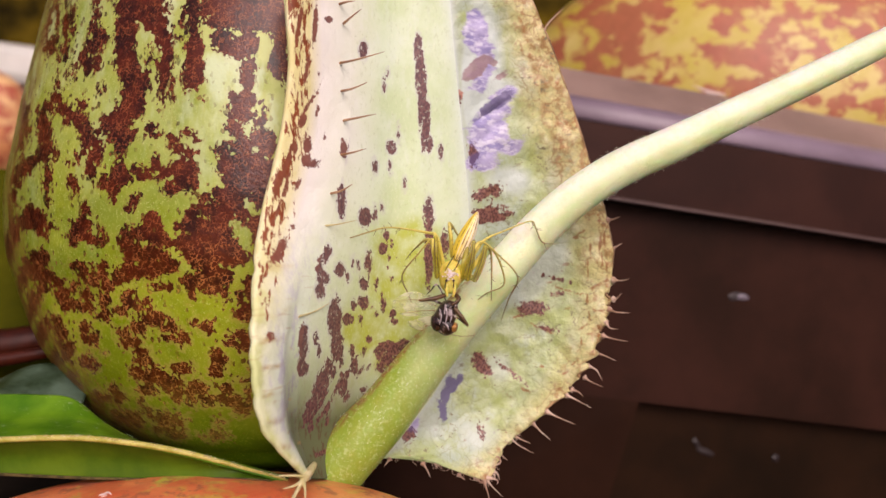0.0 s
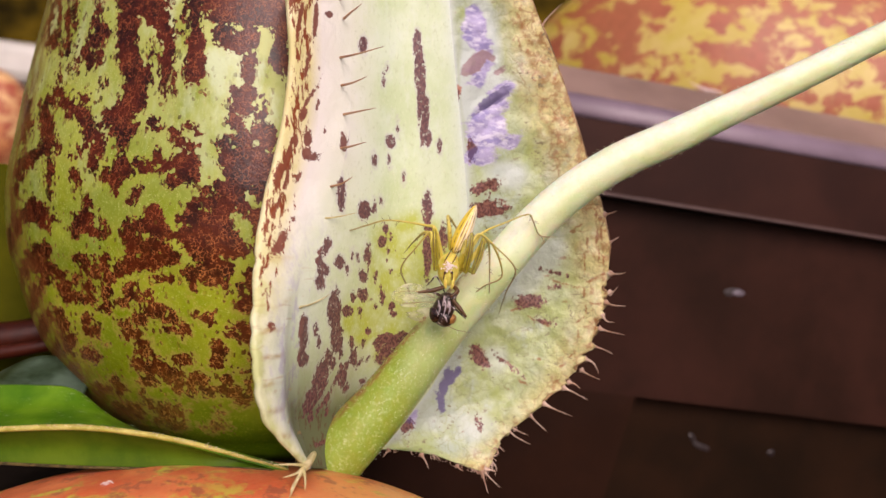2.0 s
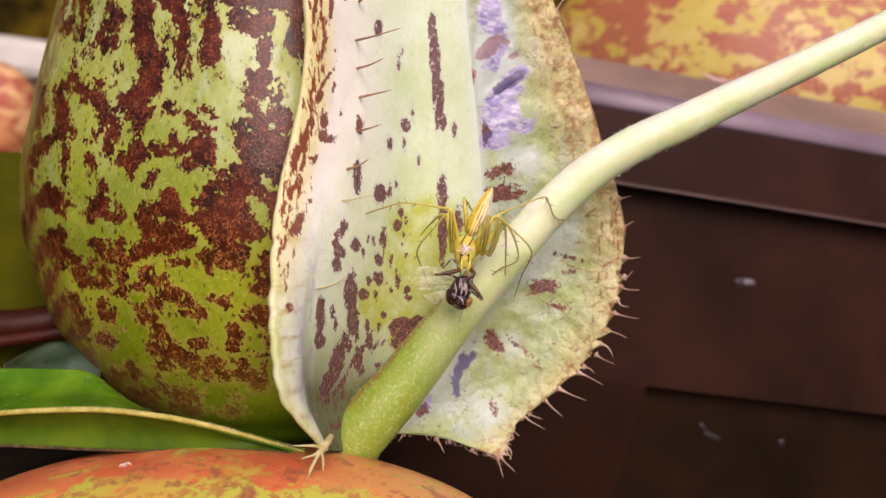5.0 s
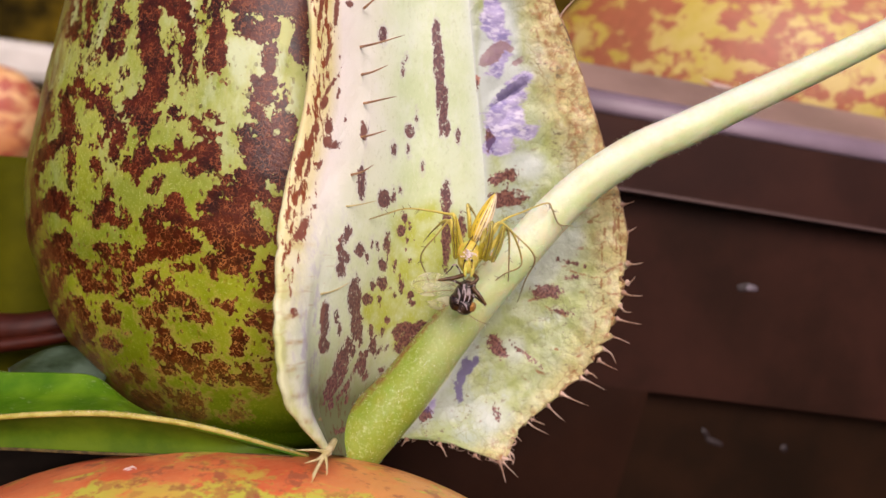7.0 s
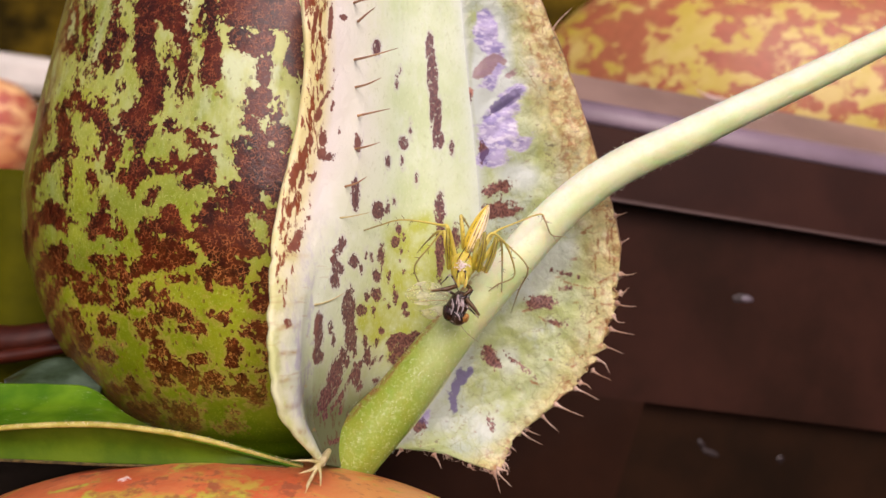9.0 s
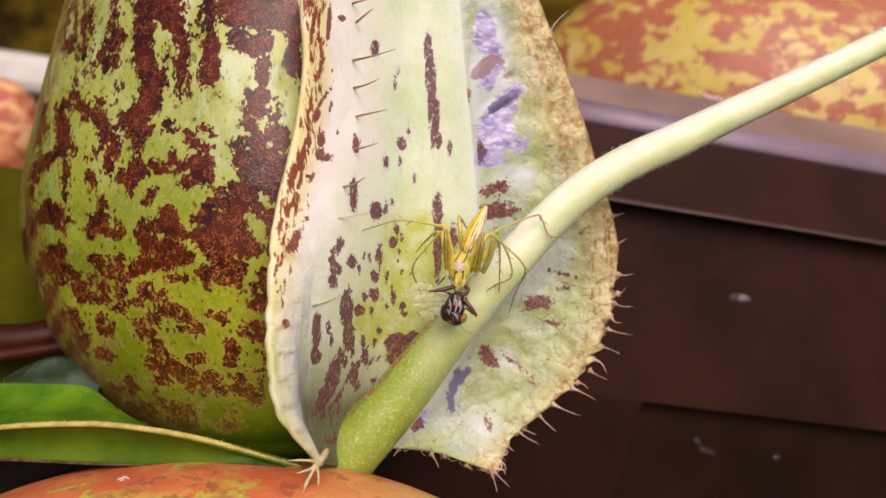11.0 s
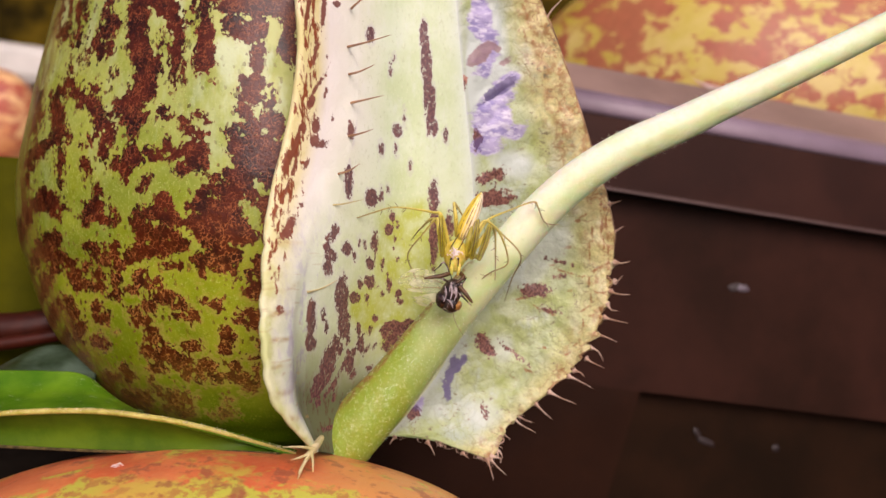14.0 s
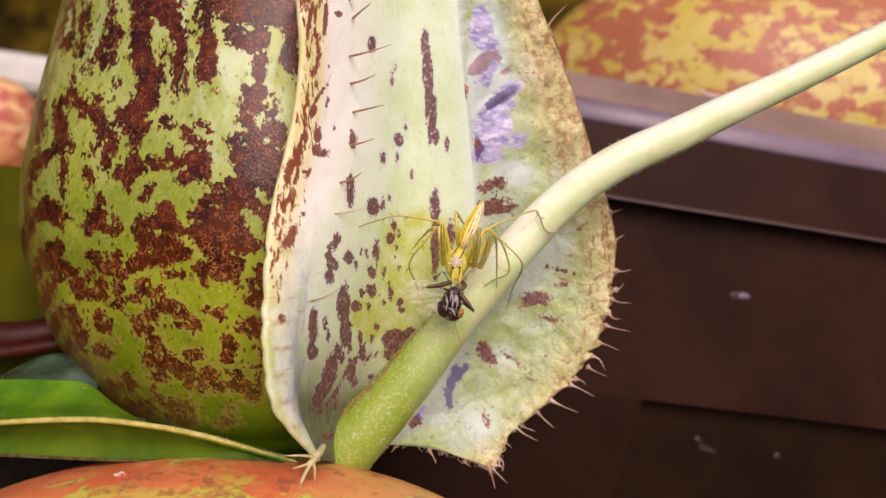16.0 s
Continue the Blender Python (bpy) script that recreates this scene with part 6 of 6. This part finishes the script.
    for k, pts in enumerate(femurs):
        part("femur", tube("femur", pts, [0.20, 0.33, 0.36, 0.26], SPIDER_FEMUR, 12, 16), sp)
        root = pts[-1]
        part("coxa", tube("coxa", [(0.85, 95.3, -2.2), (0.5 * root[0] + 0.45, 95.0, root[2] + 0.7), (root[0], root[1] + 0.4, root[2] + 0.2)], [0.4, 0.36, 0.26], SPIDER_FEMUR, 12, 12), sp)
        for off, wide in ((-0.10, 0.06), (0.14, 0.04)) if k < 3 else ():
            line = [(x + off, y - 0.42, z - 0.2 * (z > 0)) for x, y, z in pts]
            part("leg_stripe", tube("leg_stripe", line, [0.4 * wide, wide, 0.5 * wide], SPIDER_DARK, 6, 12), sp, "dark stripe on the leg")
    for pts in [[(1.16, 93.4, -0.64), (0.7, 93.2, -1.39), (0.23, 93.4, -2.15)],
                [(1.81, 93.4, -0.82), (1.51, 93.2, -1.57), (1.11, 93.3, -2.27)], [(0.35, 93.2, -3.14), (0.23, 93.3, -3.72),
                    (0.23, 93.8, -4.33)], [(1.1, 93.2, -3.14), (1.11, 93.3, -3.72), (1.05, 93.8, -4.33)]]:
        part("stripe", tube("stripe", pts, [0.03, 0.06, 0.03], SPIDER_DARK, 6, 12), sp, "dark stripe")
    for pts in [[(0.35, 94, -4.75), (-0.82, 93.4, -5.07), (-2.44, 93.2, -5.29)], [(1.29, 94, -4.75), (1.63, 93.5, -5.19),
        (0.93, 93.2, -5.75)], [(1.16, 93.4, -6.06), (1.86, 93.2, -6.91), (2.56, 93.2, -7.84)]]:
        part("palp", tube("palp", pts, [0.22, 0.24, 0.12], SPIDER_DARK, 8, 12), sp, "dark brown palp")
    for x in (0.35, 1.1):
        part("eye", egg("eye", (x, 93.3, -3.26), (0.13, 0.1, 0.15), FLY, 8, 10), sp)
    return sp


def prey():
    at = Vector((0.12, 94.4, -7.3))
    fly = thing("fly", "shrivelled black fly held in the spider's jaws", "insect", at=SHOT @ Matrix.Translation(at * MM))
    part("thorax", egg("thorax", (0.15, 0, 0.35), (1.15, 1.1, 1.75), FLY, 30, 34, (0, 24, 0), 0.07, 1.0), fly)
    part("abdomen", egg("abdomen", (0.2, -0.1, -0.7), (1.0, 0.95, 1.05), FLY, 22, 26, (0, -25, 0), 0.07, 3.0), fly)
    part("head", egg("head", (-0.62, -0.1, -0.35), (0.8, 0.85, 1.0), FLY_HEAD, 20, 24, (0, -20, 0), 0.10, 6.0), fly, "glossy black head")
    part("patch", egg("patch", (1.0, -0.25, -0.85), (0.42, 0.62, 0.55), FLY_BROWN, 14, 16, (0, 30, 0), 0.3, 2.0), fly, "amber-brown patch")
    for pts in (((0.4, -0.6, 0.8), (1.4, -0.9, 0.2), (2.4, -0.8, -0.7)), ((0.2, -0.6, 1.2), (1.1, -1.2, 1.4), (1.7, -0.8, 2.2)),
        ((-0.2, -0.6, 1.6), (-1.2, -0.9, 2.0), (-2.4, -0.8, 1.9))):
        part("leg", tube("leg", pts, [0.14, 0.12, 0.05], FLY, 6, 12), fly)
    for pts in (((-0.5, -1.0, 1.2), (-0.3, -1.25, 0.4), (-0.5, -1.0, -0.5)), ((0.1, -1.05, 1.5), (0.3, -1.25, 0.6),
        (0.1, -1.15, -0.4)), ((0.6, -0.95, 1.2), (0.75, -1.05, 0.4), (0.6, -1.0, -0.3)), ((-0.2, -1.1, -0.2), (0.3, -1.15, -0.6),
        (0.5, -1.0, -1.1))):
        part("streak", tube("streak", pts, [0.03, 0.085, 0.03], FLY_PALE, 6, 12, 0.5), fly, "greyish streak")
    n = Nodes("fly_wing")
    mat = n.done(n.mix(n.noise(0.8, 3), (0.62, 0.60, 0.32), (0.82, 0.82, 0.64)), 0.3, None, alpha=n.ramp(n.noise(0.7, 4, 0.6, n.scaled(0.6, 1.0, 1.5)), 0.36, 0.62, 0.12, 0.55))
    sheet, *_ = loft([[(-0.5, 0.3, 1.6), (-2.2, 0.9, 2.6), (-4.0, 1.6, 2.7), (-5.4, 2.2, 1.8)], [(-0.9, 0.3, 1.1),
        (-2.4, 0.8, 1.2), (-4.1, 1.5, 1.2), (-5.6, 2.2, 1.2)], [(-1.0, 0.3, 0.5), (-2.4, 0.8, 0.3), (-4.0, 1.5, 0.2), (-5.2, 2.2, 0.6)]], 20, 8)
    wing = part("wing", mesh_of("wing", sheet, grid_faces(20, 8), mat), fly, "glassy wing")
    for pts in (((-0.7, 0.2, 1.3), (-2.4, 0.75, 1.9), (-4.2, 1.45, 1.9), (-5.3, 2.1, 1.5)), ((-0.9, 0.2, 0.9), (-2.4, 0.7, 0.8), (-4.0, 1.4, 0.6), (-5.1, 2.1, 0.8))):
        part("vein", tube("vein", pts, [0.03, 0.025, 0.015], FLY_BROWN, 5, 12), wing)
    sheet, *_ = loft([[(-0.9, 0.4, 0.4), (-2.0, 0.9, 0.2), (-3.2, 1.6, -0.2), (-4.0, 2.2, -0.4)], [(-0.8, 0.4, 0.1),
        (-1.9, 0.9, -0.4), (-3.0, 1.6, -0.8), (-3.8, 2.2, -0.8)], [(-0.6, 0.4, -0.3), (-1.6, 0.9, -0.9), (-2.6, 1.6, -1.3), (-3.4, 2.2, -1.1)]], 16, 8)
    part("wing", mesh_of("wing", sheet, grid_faces(16, 8), mat), fly, "glassy wing")
    part("leg", tube("leg", ((0.2, -0.5, 1.9), (-0.7, -0.7, 3.6), (-1.3, -0.6, 3.1), (-1.8, -0.6, 2.6)), [0.05, 0.09, 0.07, 0.04], FLY, 6, 14), fly)
    limb = part("dangling_leg", tube("dangling_leg", ((0, 0, 0), (1.0, -0.1, -0.12), (1.9, -0.05, -0.05), (2.7, 0.1, 0.1)), [0.045, 0.04, 0.03, 0.02], FLY_GREY_LEG, 6, 14), fly, "thin grey-brown leg")
    limb.location = Vector((0.5, -0.5, -1.5)) * MM
    return fly, at, limb


spider()
PREY, PREY_AT, LIMB = prey()


def motions():
    """The fly sways a little in the spider's jaws; one thin leg swings under it."""
    base = SHOT @ Matrix.Translation(PREY_AT * MM)
    sway = [(0.0, 0), (0.8, -1), (1.6, 1), (2.4, 2), (3.2, 5), (4.0, 4), (6.5, -1), (7.3, 1), (8.1, 2), (8.9, 3),
        (11.5, 1), (12.3, 2), (13.1, 3), (13.9, 4), (14.7, 1), (16.0, -1)]
    walk(PREY, [(t, base @ pose(0, 0, 0, 0, a, 0)) for t, a in sway])
    swing = [(0.0, 5), (0.8, -8), (1.6, 12), (2.4, 35), (2.8, 90), (3.2, 145), (4.0, 155), (5.2, 85), (6.5, 20), (7.3, 40), (8.1, 62),
        (8.9, 45), (11.5, 30), (12.0, 30), (12.5, 60), (13.0, 30), (13.9, 80), (14.2, 20), (14.7, 45), (14.9, 15), (15.1, 50), (15.3, 70),
        (15.5, 80), (15.7, 40), (15.8, 80), (15.9, 0), (16.0, 80)]
    walk(LIMB, [(t, pose(0.0005, -0.0005, -0.0015, 0, a, 0)) for t, a in swing])


motions()
